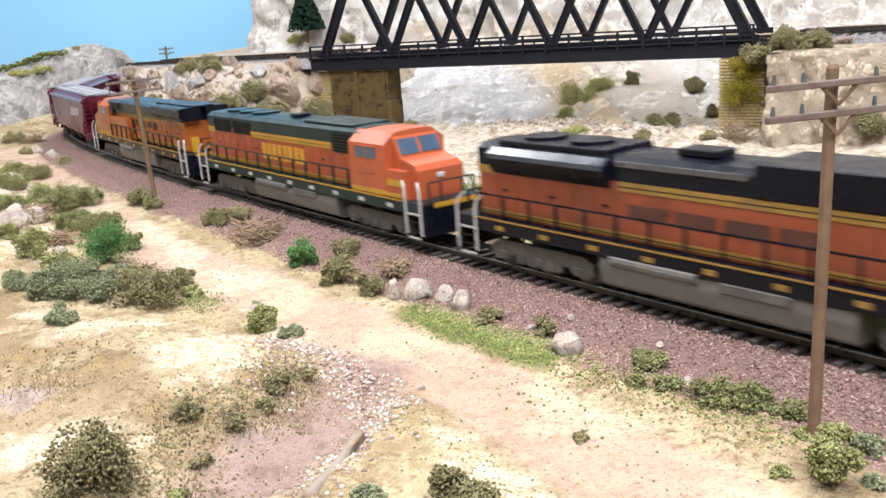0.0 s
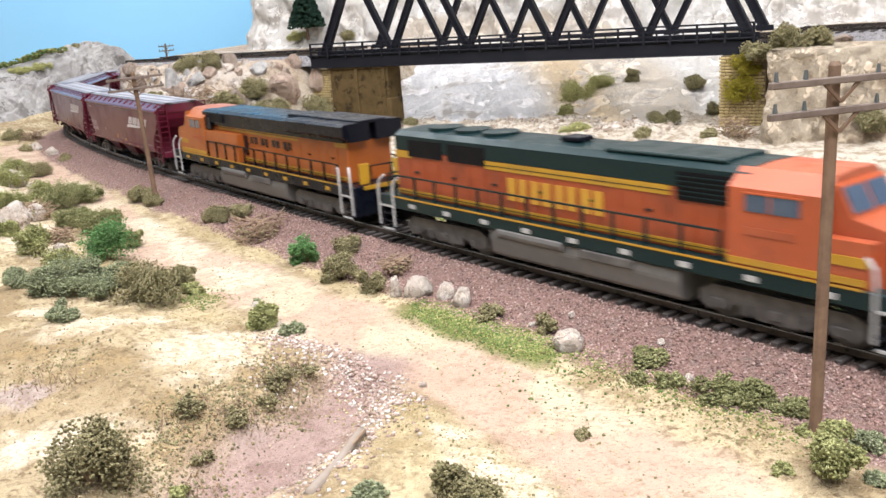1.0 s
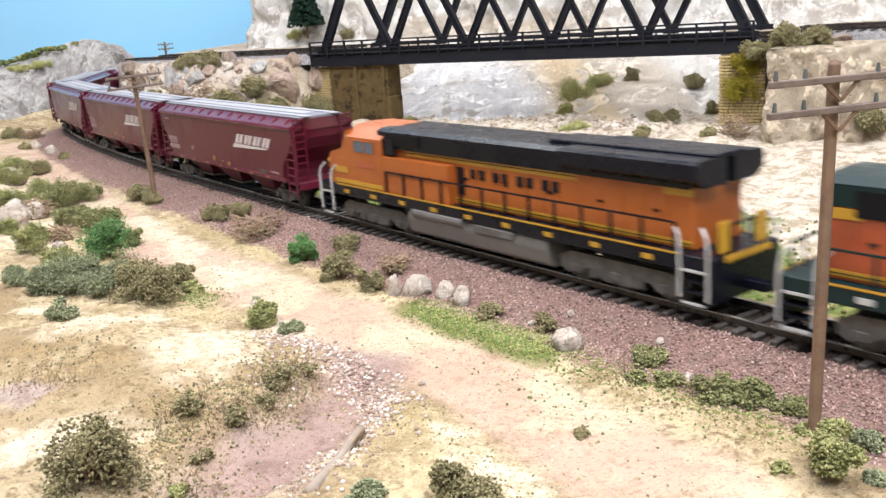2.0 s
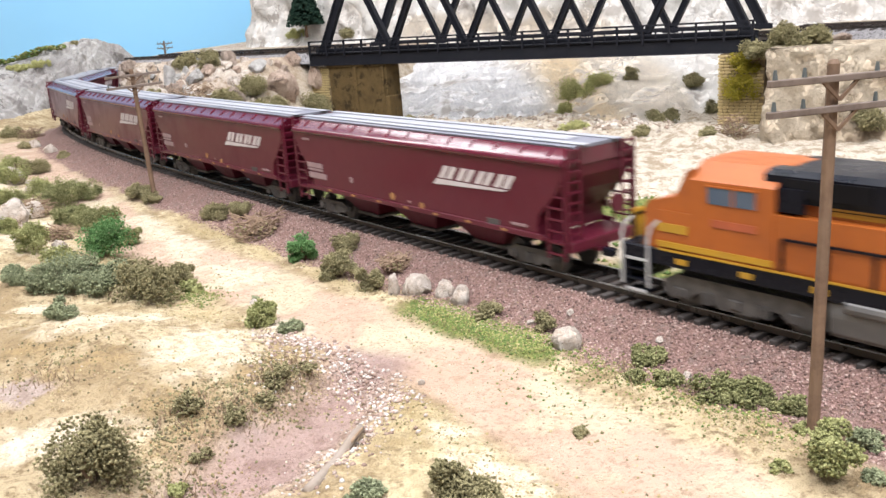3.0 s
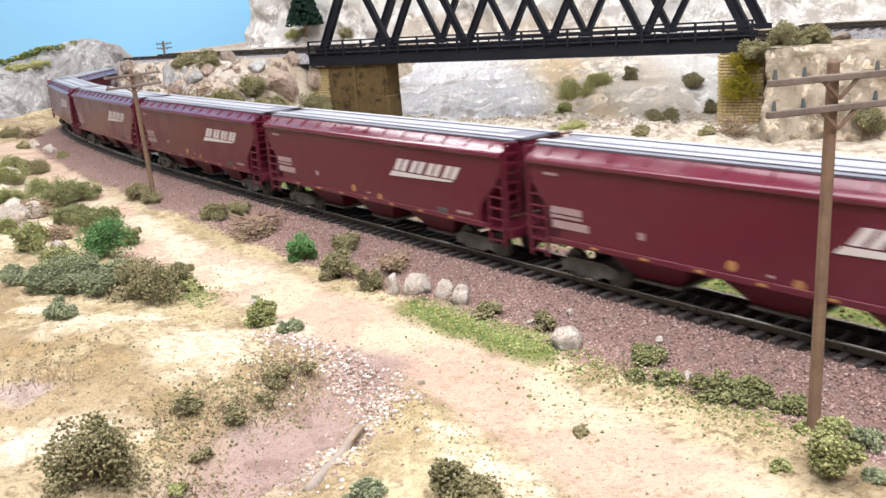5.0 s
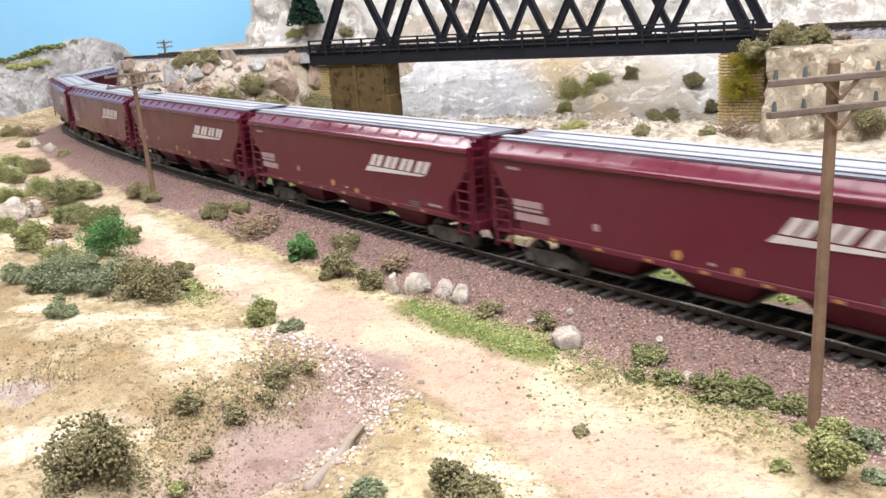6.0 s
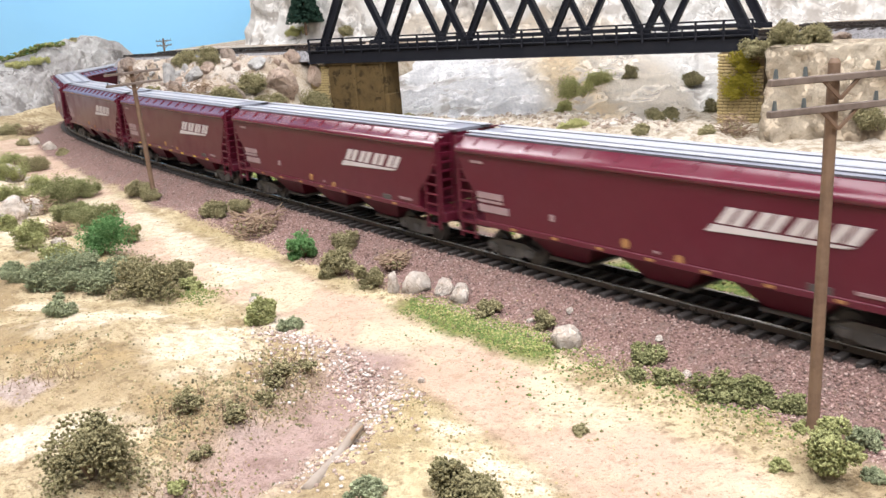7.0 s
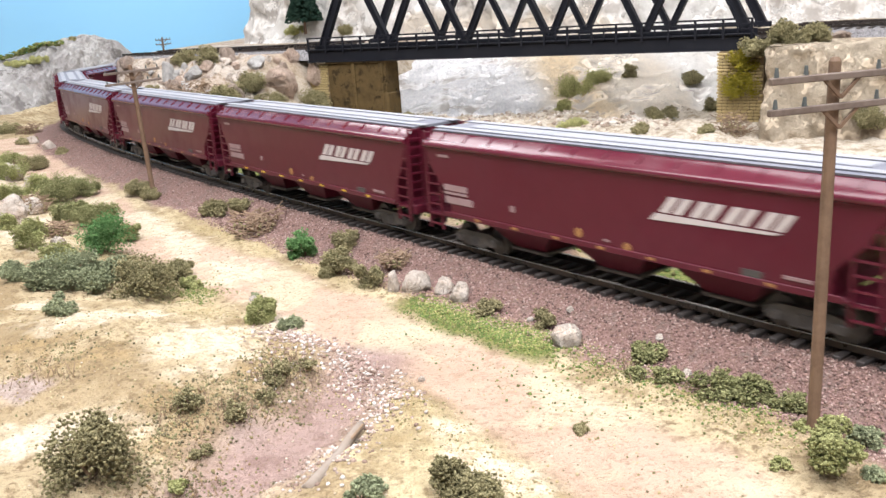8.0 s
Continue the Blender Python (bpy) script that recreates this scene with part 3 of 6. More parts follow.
# ---------------------------------------------------------------- bridge
def build_bridge():
    m = Matrix.Translation((BR[0], BR[1], 0)) @ Matrix.Rotation(BR_A, 4, "Z")
    br = thing("truss_bridge", "black steel railway truss bridge with walkway railings", "bridge", m)
    L, FAR = BR_LEN, 0.130
    for y, u in ((-0.004, 0.0), (FAR, -0.016)):
        bm = bmesh.new()
        deep = 0.0115 if y < 0 else 0.0065
        box(bm, u - 0.003, u + L + 0.002, y, y + 0.004, BR_LOW + 0.0005, BR_LOW + deep, 0.0006)
        part("girder", bm, STEEL_DARK, br)
        for z in (BR_LOW, BR_LOW + deep):
            bm = bmesh.new()
            box(bm, u - 0.004, u + L + 0.003, y - 0.0012, y + 0.0052, z, z + 0.0009, 0.0002)
            part("girder_flange", bm, STEEL_DARK, br)
    for y in (-0.0065,):
        bm = bmesh.new()
        box(bm, -0.004, L + 0.002, y, y + 0.0065, BR_LOW + 0.0126, BR_LOW + 0.0136, 0.0002)
        part("walkway", bm, STEEL_DARK, br)
    for y in (0.028, 0.042, 0.085, 0.099):
        bm = bmesh.new()
        box(bm, -0.004, L + 0.002, y - 0.001, y + 0.001, BR_LOW + 0.002, BR_LOW + 0.0070)
        part("stringer", bm, STEEL_DARK, br)
    for k in range(10):
        bm = bmesh.new()
        u = 0.012 + k * (L - 0.024) / 9
        box(bm, u - 0.0015, u + 0.0015, 0.002, FAR, BR_LOW + 0.001, BR_LOW + 0.0065)
        part("cross_beam", bm, STEEL_DARK, br)
    for y, u in ((-0.0055, 0.0),):
        for z in (BR_TOP, BR_TOP - 0.0042, BR_TOP - 0.0080):
            bm = bmesh.new()
            bar(bm, (u - 0.001, y, z), (u + L + 0.001, y, z), 0.0010, 0.0012 if z < BR_TOP else 0.0015)
            part("handrail", bm, STEEL_DARK, br)
        bm = bmesh.new()
        box(bm, -0.0009, 0.0009, -0.0009, 0.0009, BR_LOW + 0.0095, BR_TOP + 0.0005)
        post = mesh_of("railing_post", bm, STEEL_DARK)
        for i in range(21):
            share("railing_post", post, br, Matrix.Translation((u + i * BR_STEP, y, 0)))
        bm = bmesh.new()
        box(bm, -0.0006, 0.0006, -0.0006, 0.0006, BR_LOW + 0.0120, BR_TOP - 0.0042)
        stud = mesh_of("railing_stud", bm, STEEL_DARK)
        for i in range(20):
            share("railing_stud", stud, br, Matrix.Translation((u + (i + 0.5) * BR_STEP, y, 0)))
    H, zb = 0.087, BR_LOW + 0.0135
    pl, u0 = 0.0887, 0.0115
    for y, u in ((0.004, u0), (FAR - 0.004, u0 - 0.016)):
        bm = bmesh.new()
        bar(bm, (u + pl * 0.5, y, zb + H), (u + pl * 4.5, y, zb + H), 0.007, 0.007)
        part("top_chord", bm, STEEL_DARK, br)
        bm = bmesh.new()
        bar(bm, (u, y, zb + 0.002), (u + pl * 5, y, zb + 0.002), 0.005, 0.004)
        part("bottom_chord", bm, STEEL_DARK, br)
        for i in range(5):
            for k, (a, b) in enumerate((((i * pl, zb), ((i + .5) * pl, zb + H)), (((i + .5) * pl, zb + H), ((i + 1) * pl, zb)))):
                end = (i == 0 and k == 0) or (i == 4 and k == 1)
                w = 0.0085 if end else 0.0056
                A, B = Vector((u + a[0], y, a[1])), Vector((u + b[0], y, b[1]))
                s = (B - A).normalized().cross(Vector((0, 1, 0))) * w / 2
                bm = bmesh.new()
                bar(bm, A + s * 0.85, B + s * 0.85, 0.0060, w * 0.18, s)
                bar(bm, A - s * 0.85, B - s * 0.85, 0.0060, w * 0.18, s)
                bar(bm, A, B, 0.0022, w * 0.72, s)
                part("end_post" if end else "diagonal", bm, STEEL_DARK, br)
        for i in range(6):
            bm = bmesh.new()
            box(bm, u + i * pl - 0.008, u + i * pl + 0.008, y - 0.0034, y - 0.0030, zb - 0.001, zb + 0.004)
            part("gusset_plate", bm, STEEL_DARK, br)
    return br


build_bridge()
BRM = Matrix.Translation((BR[0], BR[1], 0)) @ Matrix.Rotation(BR_A, 4, "Z")


def stone_wall(name, label, u0, u1, w0, w1, z0, z1, core, stone, joint):
    """A masonry block: a core with single stones laid in courses on the two faces in view."""
    th = thing(name, label, "masonry", BRM)
    bm = bmesh.new()
    box(bm, u0, u1, w0, w1, z0, z1)
    part("core", bm, joint, th)
    h, ln = 0.0026, 0.0056
    meshes = []
    for v in range(5):
        bm = bmesh.new()
        k = ln * (0.72 + 0.07 * v)
        box(bm, 0, k - 0.0005, -0.0011, 0.0006, 0, h - 0.0005, 0.0004)
        meshes.append((k, mesh_of("stone", bm, stone)))
    rows = int((z1 - z0) / h)
    for r in range(rows):
        z = z0 + r * h
        u = u0 - 0.0008 + (r % 2) * -0.0006
        while u < u1 - 0.002:
            k, me = meshes[random.randrange(5)]
            if u + k > u1 + 0.001:
                break
            share("stone", me, th, pose(u, w0 - random.random() * 0.0005, z))
            u += k
    return th


YELLOW_STONE = rock("yellow_masonry", (0.60, 0.48, 0.24), (0.46, 0.35, 0.17), (0.22, 0.16, 0.08), 60.0, 0.0006)
JOINT = painted("masonry_joint", (0.22, 0.16, 0.09), 0.9, (0.1, 0.08, 0.05), 0.5)
BROWN_PIER = rock("brown_pier_concrete", (0.125, 0.084, 0.034), (0.09, 0.06, 0.024), (0.035, 0.024, 0.012), 45.0, 0.0006)
stone_wall("bridge_abutment", "yellow stone abutment with moss at the bridge's end", 0.4340, 0.4700, -0.006, 0.05, -0.036, 0.0478, None, YELLOW_STONE, JOINT)
stone_wall("stone_wing_wall", "low yellow stone wing wall beside the pier", -0.006, 0.0195, 0.002, 0.10, -0.030, 0.0470, None, YELLOW_STONE, JOINT)


def build_pier():
    p = thing("bridge_pier", "brown weathered pier with dark upright ribs", "bridge pier", BRM)
    bm = bmesh.new()
    box(bm, 0.0205, 0.0950, -0.002, 0.022, -0.036, 0.0462, 0.0008)
    part("shaft", bm, BROWN_PIER, p)
    bm = bmesh.new()
    box(bm, 0.0190, 0.0968, -0.004, 0.025, 0.0462, 0.0481, 0.0005)
    part("cap", bm, BROWN_PIER, p)
    for u in (0.0530, 0.0880):
        bm = bmesh.new()
        box(bm, u, u + 0.0045, -0.0042, -0.002, -0.036, 0.0462, 0.0005)
        part("rib", bm, BROWN_PIER, p)
    bm = bmesh.new()
    box(bm, 0.0925, 0.0985, -0.0045, 0.018, -0.036, 0.0160, 0.001)
    part("buttress", bm, BROWN_PIER, p)
    return p


build_pier()


def build_upper_track():
    tr = thing("upper_track", "dark rails on grey ballast on the upper level", "track", BRM, kind="structure")
    grey = rock("grey_ballast", (0.42, 0.41, 0.42), (0.30, 0.29, 0.30), (0.12, 0.11, 0.11), 300.0, 0.001)
    for u0, u1 in ((-0.335, -0.005), (0.478, 1.3)):
        for w in (0.035, 0.092):
            bm = bmesh.new()
            prism(bm, [(w - 0.026, 0.0500), (w - 0.017, 0.0605), (w + 0.017, 0.0605), (w + 0.026, 0.0500)], u0, u1, "x")
            part("ballast_bed", bm, grey, tr)
    for w in (0.035, 0.092):
        for sg in (-1, 1):
            for u0, u1, z in ((-0.335, -0.003, 0.0630), (-0.003, 0.478, 0.0592), (0.478, 1.3, 0.0630)):
                bm = bmesh.new()
                bar(bm, (u0, w + sg * 0.0083, z), (u1, w + sg * 0.0083, z), 0.0010, 0.0022)
                part("rail", bm, RAIL, tr)
    bm = bmesh.new()
    box(bm, -0.0013, 0.0013, -0.0150, 0.0150, 0.0596, 0.0617)
    me = mesh_of("sleeper", bm, TIE)
    for w in (0.035,):
        for k in range(140):
            u = -0.332 + k * 0.0085
            share("sleeper", me, tr, Matrix.Translation((u, w, -0.0038 if -0.003 < u < 0.478 else 0)))
    return tr


build_upper_track()


# ---------------------------------------------------------------- rolling stock
def on_line(s, reach):
    """The pose of a vehicle whose two bogies, reach apart, stand on the line about s."""
    ax, ay, _ = line(s - reach / 2)
    bx, by, _ = line(s + reach / 2)
    return Matrix.Translation(((ax + bx) / 2, (ay + by) / 2, 0)) @ Matrix.Rotation(math.atan2(ay - by, ax - bx), 4, "Z")


PITCH_H = 0.212


def mirrored(half):
    return [(-u, v) for u, v in half] + [(u, v) for u, v in reversed(half)]


def wheel_mesh(r):
    bm = bmesh.new()
    rod(bm, (0, -0.0011, 0), (0, 0.0006, 0), r, 20)
    rod(bm, (0, 0.0006, 0), (0, 0.0011, 0), r + 0.0008, 20)
    rod(bm, (0, -0.0016, 0), (0, -0.0010, 0), r * 0.35, 10)
    return mesh_of("wheel", bm, GREY)


WHEEL_H, WHEEL_L = wheel_mesh(0.0052), wheel_mesh(0.0060)


def add_bogie(parent, x, axles, wheel, r, outline, y_frame, material):
    """A bogie: two side frames with springs and bearing boxes, a bolster, and its wheels."""
    bm = bmesh.new()
    for sgn in (-1, 1):
        a, c = sorted((sgn * y_frame, sgn * (y_frame + 0.0018)))
        prism(bm, outline, a, c, "y")
        for ax in axles:
            box(bm, ax - 0.0020, ax + 0.0020, min(sgn * (y_frame + 0.0018), sgn * (y_frame + 0.0028)), max(sgn * (y_frame + 0.0018), sgn * (y_frame + 0.0028)), r - 0.0016, r + 0.0016, 0.0004)
        mids = [(p + q) / 2 for p, q in zip(axles[:-1], axles[1:])]
        for mx in mids:
            for k in (-1, 0, 1):
                rod(bm, (mx + k * 0.0015, sgn * (y_frame + 0.0022), r - 0.0020), (mx + k * 0.0015, sgn * (y_frame + 0.0022), r + 0.0018), 0.0006, 6)
    box(bm, -0.0035, 0.0035, -y_frame, y_frame, r, r + 0.0030, 0.0004)
    bg = part("bogie", bm, material, parent, "dusty grey bogie", pose(x, 0, 0))
    for ax in axles:
        for sgn in (-1, 1):
            share("wheel", wheel, bg, pose(ax, sgn * 0.0083, r, 0, 0, 0 if sgn < 0 else 180))
    return bg


H_TRUCK = ((-0.0140, 0.0068), (-0.0085, 0.0088), (0.0085, 0.0088), (0.0140, 0.0068), (0.0140, 0.0046), (0.0090, 0.0050), (0.0045, 0.0024), (-0.0045, 0.0024), (-0.0090, 0.0050), (-0.0140, 0.0046))


def build_hopper(square=False):
    label = "maroon covered hopper wagon with yellow reflector dashes and square ends" if square else "maroon covered hopper wagon with pale dusty roof"
    car = thing("hopper_wagon", label, "hopper wagon", group="hopper wagons of the train")
    L, Y = 0.0985, 0.0183
    if square:
        half = [(0.0985, 0.0440), (0.0960, 0.0350), (0.0900, 0.0240), (0.0880, 0.0155)]
    else:
        half = [(0.0985, 0.0440), (0.0978, 0.0385), (0.0945, 0.0325), (0.0890, 0.0275), (0.0852, 0.0235), (0.0840, 0.0195), (0.0840, 0.0155)]
    bm = bmesh.new()
    prism(bm, mirrored(half), -Y, Y, "y")
    bmesh.ops.bevel(bm, geom=[e for e in bm.edges if abs(e.verts[0].co.y - e.verts[1].co.y) < 1e-6], offset=0.0005, segments=1, affect="EDGES")
    part("body", bm, MAROON, car)
    # the sloped roof side, its lip, the flat roof, hatch trough and running boards
    bm = bmesh.new()
    prism(bm, mirrored([(Y - 0.0004, 0.0430), (Y + 0.0005, 0.0432), (Y + 0.0011, 0.0437), (Y + 0.0013, 0.0444), (Y + 0.0010, 0.0451), (Y + 0.0003, 0.0457), (Y - 0.0010, 0.0463), (0.0152, 0.0475), (0.0136, 0.0487), (0.0130, 0.0493)]), -L - 0.0004, L + 0.0004, "x")
    for f in bm.faces:
        f.smooth = abs(f.normal.x) < 0.5
    for e in bm.edges:
        e.smooth = abs(e.verts[0].co.x - e.verts[1].co.x) > 1e-6
    part("roof_side", bm, GLOSS_MAROON, car)
    bm = bmesh.new()
    prism(bm, mirrored([(0.0131, 0.0489), (0.0134, 0.0499), (0.0060, 0.0501)]), -L - 0.0006, L + 0.0006, "x")
    part("roof", bm, ROOF_GREY, car, "pale grey dusty metal roof")
    for i in range(13):
        x = -0.090 + i * 0.015
        for sg in (-1, 1):
            bm = bmesh.new()
            bar(bm, (x, sg * 0.0132, 0.0492), (x, sg * 0.0172, 0.0465), 0.0005, 0.0004, (1, 0, 0))
            part("roof_rib", bm, GLOSS_MAROON, car)
    bm = bmesh.new()
    box(bm, -0.086, 0.086, -0.0036, 0.0036, 0.0499, 0.0507, 0.0003)
    part("hatch_cover", bm, BOARD_GREY, car, "long pale hatch cover")
    for y in (-0.0085, 0.0085):
        bm = bmesh.new()
        box(bm, -L - 0.003, L + 0.003, y - 0.0019, y + 0.0019, 0.0502, 0.0506, 0.0001)
        for k in range(9):
            box(bm, -0.09 + k * 0.0225 - 0.0004, -0.09 + k * 0.0225 + 0.0004, y - 0.0015, y + 0.0015, 0.0497, 0.0502)
        part("running_board", bm, BOARD_GREY, car, "pale grey roof running board")
    bm = bmesh.new()
    box(bm, -0.101, 0.101, -0.0032, 0.0032, 0.0095, 0.0140, 0.0004)
    part("centre_sill", bm, MAROON, car)
    for sg in (-1, 1):
        bm = bmesh.new()
        box(bm, -0.088, 0.088, min(sg * (Y - 0.0002), sg * (Y + 0.0006)), max(sg * (Y - 0.0002), sg * (Y + 0.0006)), 0.0148, 0.0170, 0.0002)
        part("side_sill", bm, MAROON, car)
        for k in range(7):
            x = -0.066 + k * 0.022
            bm = bmesh.new()
            w = 0.0036 if square else 0.0030
            box(bm, x - w / 2, x + w / 2, min(sg * (Y + 0.0006), sg * (Y + 0.0008)), max(sg * (Y + 0.0006), sg * (Y + 0.0008)), 0.0155, 0.0164)
            part("reflector", bm, REFLECTOR if square else DULL_REFLECTOR, car, "yellow reflector dash")
    # three discharge bays
    for x in (-0.0455, 0.0, 0.0455):
        bm = bmesh.new()
        n, top = 0.0085, 0.0190
        v = [bm.verts.new(q) for q in ((x - n, -0.0095, 0.0055), (x + n, -0.0095, 0.0055), (x + n, 0.0095, 0.0055), (x - n, 0.0095, 0.0055), (x - top, -0.0165, 0.0158), (x + top, -0.0165, 0.0158), (x + top, 0.0165, 0.0158), (x - top, 0.0165, 0.0158))]
        for q in ((3, 2, 1, 0), (4, 5, 6, 7), (0, 1, 5, 4), (1, 2, 6, 5), (2, 3, 7, 6), (3, 0, 4, 7)):
            bm.faces.new([v[k] for k in q])
        bay = part("discharge_bay", bm, MAROON, car)
        bm = bmesh.new()
        box(bm, x - 0.0098, x + 0.0098, -0.0105, 0.0105, 0.0042, 0.0056, 0.0003)
        part("gate", bm, GREY, bay)
    for e in (-1, 1):
        bm = bmesh.new()
        a, c = sorted((e * 0.0980, e * 0.1010))
        box(bm, a, c, -0.0170, 0.0170, 0.0115, 0.0158, 0.0004)
        part("end_sill", bm, MAROON, car)
        bm = bmesh.new()
        a, c = sorted((e * 0.0845, e * 0.0985))
        box(bm, a, c, -0.0172, 0.0172, 0.0146, 0.0156, 0.0002)
        part("end_platform", bm, MAROON, car)
        for y in (-0.0178, 0.0178):
            bm = bmesh.new()
            x0, x1 = e * 0.0900, e * 0.0985
            for x in (x0, x1):
                bar(bm, (x, y, 0.0085), (x, y, 0.0440), 0.0009, 0.0009, (1, 0, 0))
            for k in range(8):
                z = 0.0105 + k * 0.0043
                bar(bm, (x0, y, z), (x1, y, z), 0.0007, 0.0007)
            part("side_ladder", bm, MAROON, car)
            bm = bmesh.new()
            yy = y * 0.62
            for q in (y * 0.98, yy):
                bar(bm, (e * 0.1003, q, 0.0150), (e * 0.1003, q, 0.0498), 0.0008, 0.0008, (1, 0, 0))
            for k in range(9):
                z = 0.0185 + k * 0.0038
                bar(bm, (e * 0.1003, y * 0.98, z), (e * 0.1003, yy, z), 0.0007, 0.0007)
            part("end_ladder", bm, MAROON, car)
        bm = bmesh.new()
        a, c = sorted((e * 0.1005, e * 0.1062))
        box(bm, a, c, -0.0016, 0.0016, 0.0078, 0.0108, 0.0004)
        part("coupler", bm, BLACK, car, "black coupler")
        bm = bmesh.new()
        rod(bm, (e * 0.0992, 0.0085, 0.026), (e * 0.1005, 0.0085, 0.026), 0.0034, 14)
        part("brake_wheel", bm, MAROON, car)
        add_bogie(car, e * 0.0745, (-0.0102, 0.0102), WHEEL_H, 0.0052, H_TRUCK, 0.0112, GREY)
    # the white emblem: slanted blocks over a tapering sweep, and two small panels
    for sg in (-1, 1):
        y = sg * (Y + 0.0003)
        def leaf(outline, name="emblem"):
            bm = bmesh.new()
            prism(bm, [(u * (1 if sg < 0 else -1), v) for u, v in outline], min(y, y - sg * 0.0006), max(y, y - sg * 0.0006), "y")
            part(name, bm, WHITE if name == "emblem" else FADED, car, "white painted emblem" if name == "emblem" else "")
        for k in range(4):
            x = 0.0252 + k * 0.0118
            for a, b, z0, z1 in ((0.0000, 0.0038, 0.0, 1.0), (0.0052, 0.0088, 0.0, 1.0)):
                lean = lambda q: q * 0.0040
                leaf([(x + a + lean(z0), 0.0322 + 0.0053 * z0), (x + b + lean(z0), 0.0322 + 0.0053 * z0), (x + b + lean(z1), 0.0322 + 0.0053 * z1), (x + a + lean(z1), 0.0322 + 0.0053 * z1)])
        leaf([(0.0212, 0.0292), (0.0238, 0.0316), (0.0690, 0.0316), (0.0660, 0.0308)])
        for x0, x1, z0, z1 in ((-0.0872, -0.0722, 0.0262, 0.0286), (-0.0872, -0.0722, 0.0246, 0.0256), (-0.0865, -0.0690, 0.0208, 0.0236), (-0.0905, -0.0835, 0.0398, 0.0408)):
            leaf([(x0, z0), (x1, z0), (x1, z1), (x0, z1)], "stripe")
        # stencilled discs, a grey plate and small marks low on the side
        for x, z, r in ((-0.0108, 0.0196, 0.0017), (0.0115, 0.0178, 0.0017)):
            bm = bmesh.new()
            u = x * (1 if sg < 0 else -1)
            rod(bm, (u, y - sg * 0.0006, z), (u, y, z), r, 14)
            part("stencil_disc", bm, DULL_REFLECTOR, car, "dull yellow stencil disc")
        for x0, x1, z0, z1 in ((-0.0466, -0.0442, 0.0222, 0.0246), (0.0014, 0.0034, 0.0184, 0.0192), (0.0700, 0.0790, 0.0186, 0.0196)):
            leaf([(x0, z0), (x1, z0), (x1, z1), (x0, z1)], "stripe")
        bm = bmesh.new()
        u0, u1 = sorted((0.0560 * -sg, 0.0628 * -sg))
        box(bm, u0, u1, min(y, y - sg * 0.0006), max(y, y - sg * 0.0006), 0.0170, 0.0192)
        part("data_plate", bm, GREY, car, "small grey data plate")
    return car


REFLECTOR = painted("yellow_reflector", (0.62, 0.42, 0.03), 0.4, (0.3, 0.2, 0.1), 0.3)
DULL_REFLECTOR = painted("dull_reflector", (0.34, 0.17, 0.06), 0.5, (0.2, 0.1, 0.06), 0.6)
HOPPERS = [build_hopper()]
for k in range(1, 11):
    HOPPERS.append(build_hopper(True) if k == 5 else copy_thing(HOPPERS[0], pose(0, 0, 0)))

L_TRUCK = ((-0.0275, 0.0095), (-0.0230, 0.0118), (0.0230, 0.0118), (0.0275, 0.0095), (0.0275, 0.0055), (0.0240, 0.0035), (0.0180, 0.0038), (0.0150, 0.0066), (0.0105, 0.0066), (0.0060, 0.0032), (-0.0060, 0.0032), (-0.0105, 0.0066), (-0.0150, 0.0066), (-0.0180, 0.0038), (-0.0240, 0.0035), (-0.0275, 0.0055))


def slab_part(name, mat, parent, x0, x1, y0, y1, z0, z1, bevel=0.0004, label=""):
    bm = bmesh.new()
    box(bm, x0, x1, y0, y1, z0, z1, bevel)
    return part(name, bm, mat, parent, label)


def both_sides(name, mat, parent, x0, x1, y, depth, z0, z1, label=""):
    """A thin plate proud of each flank."""
    for sg in (-1, 1):
        a, c = sorted((sg * y, sg * (y + depth)))
        slab_part(name, mat, parent, x0, x1, a, c, z0, z1, 0.0, label)


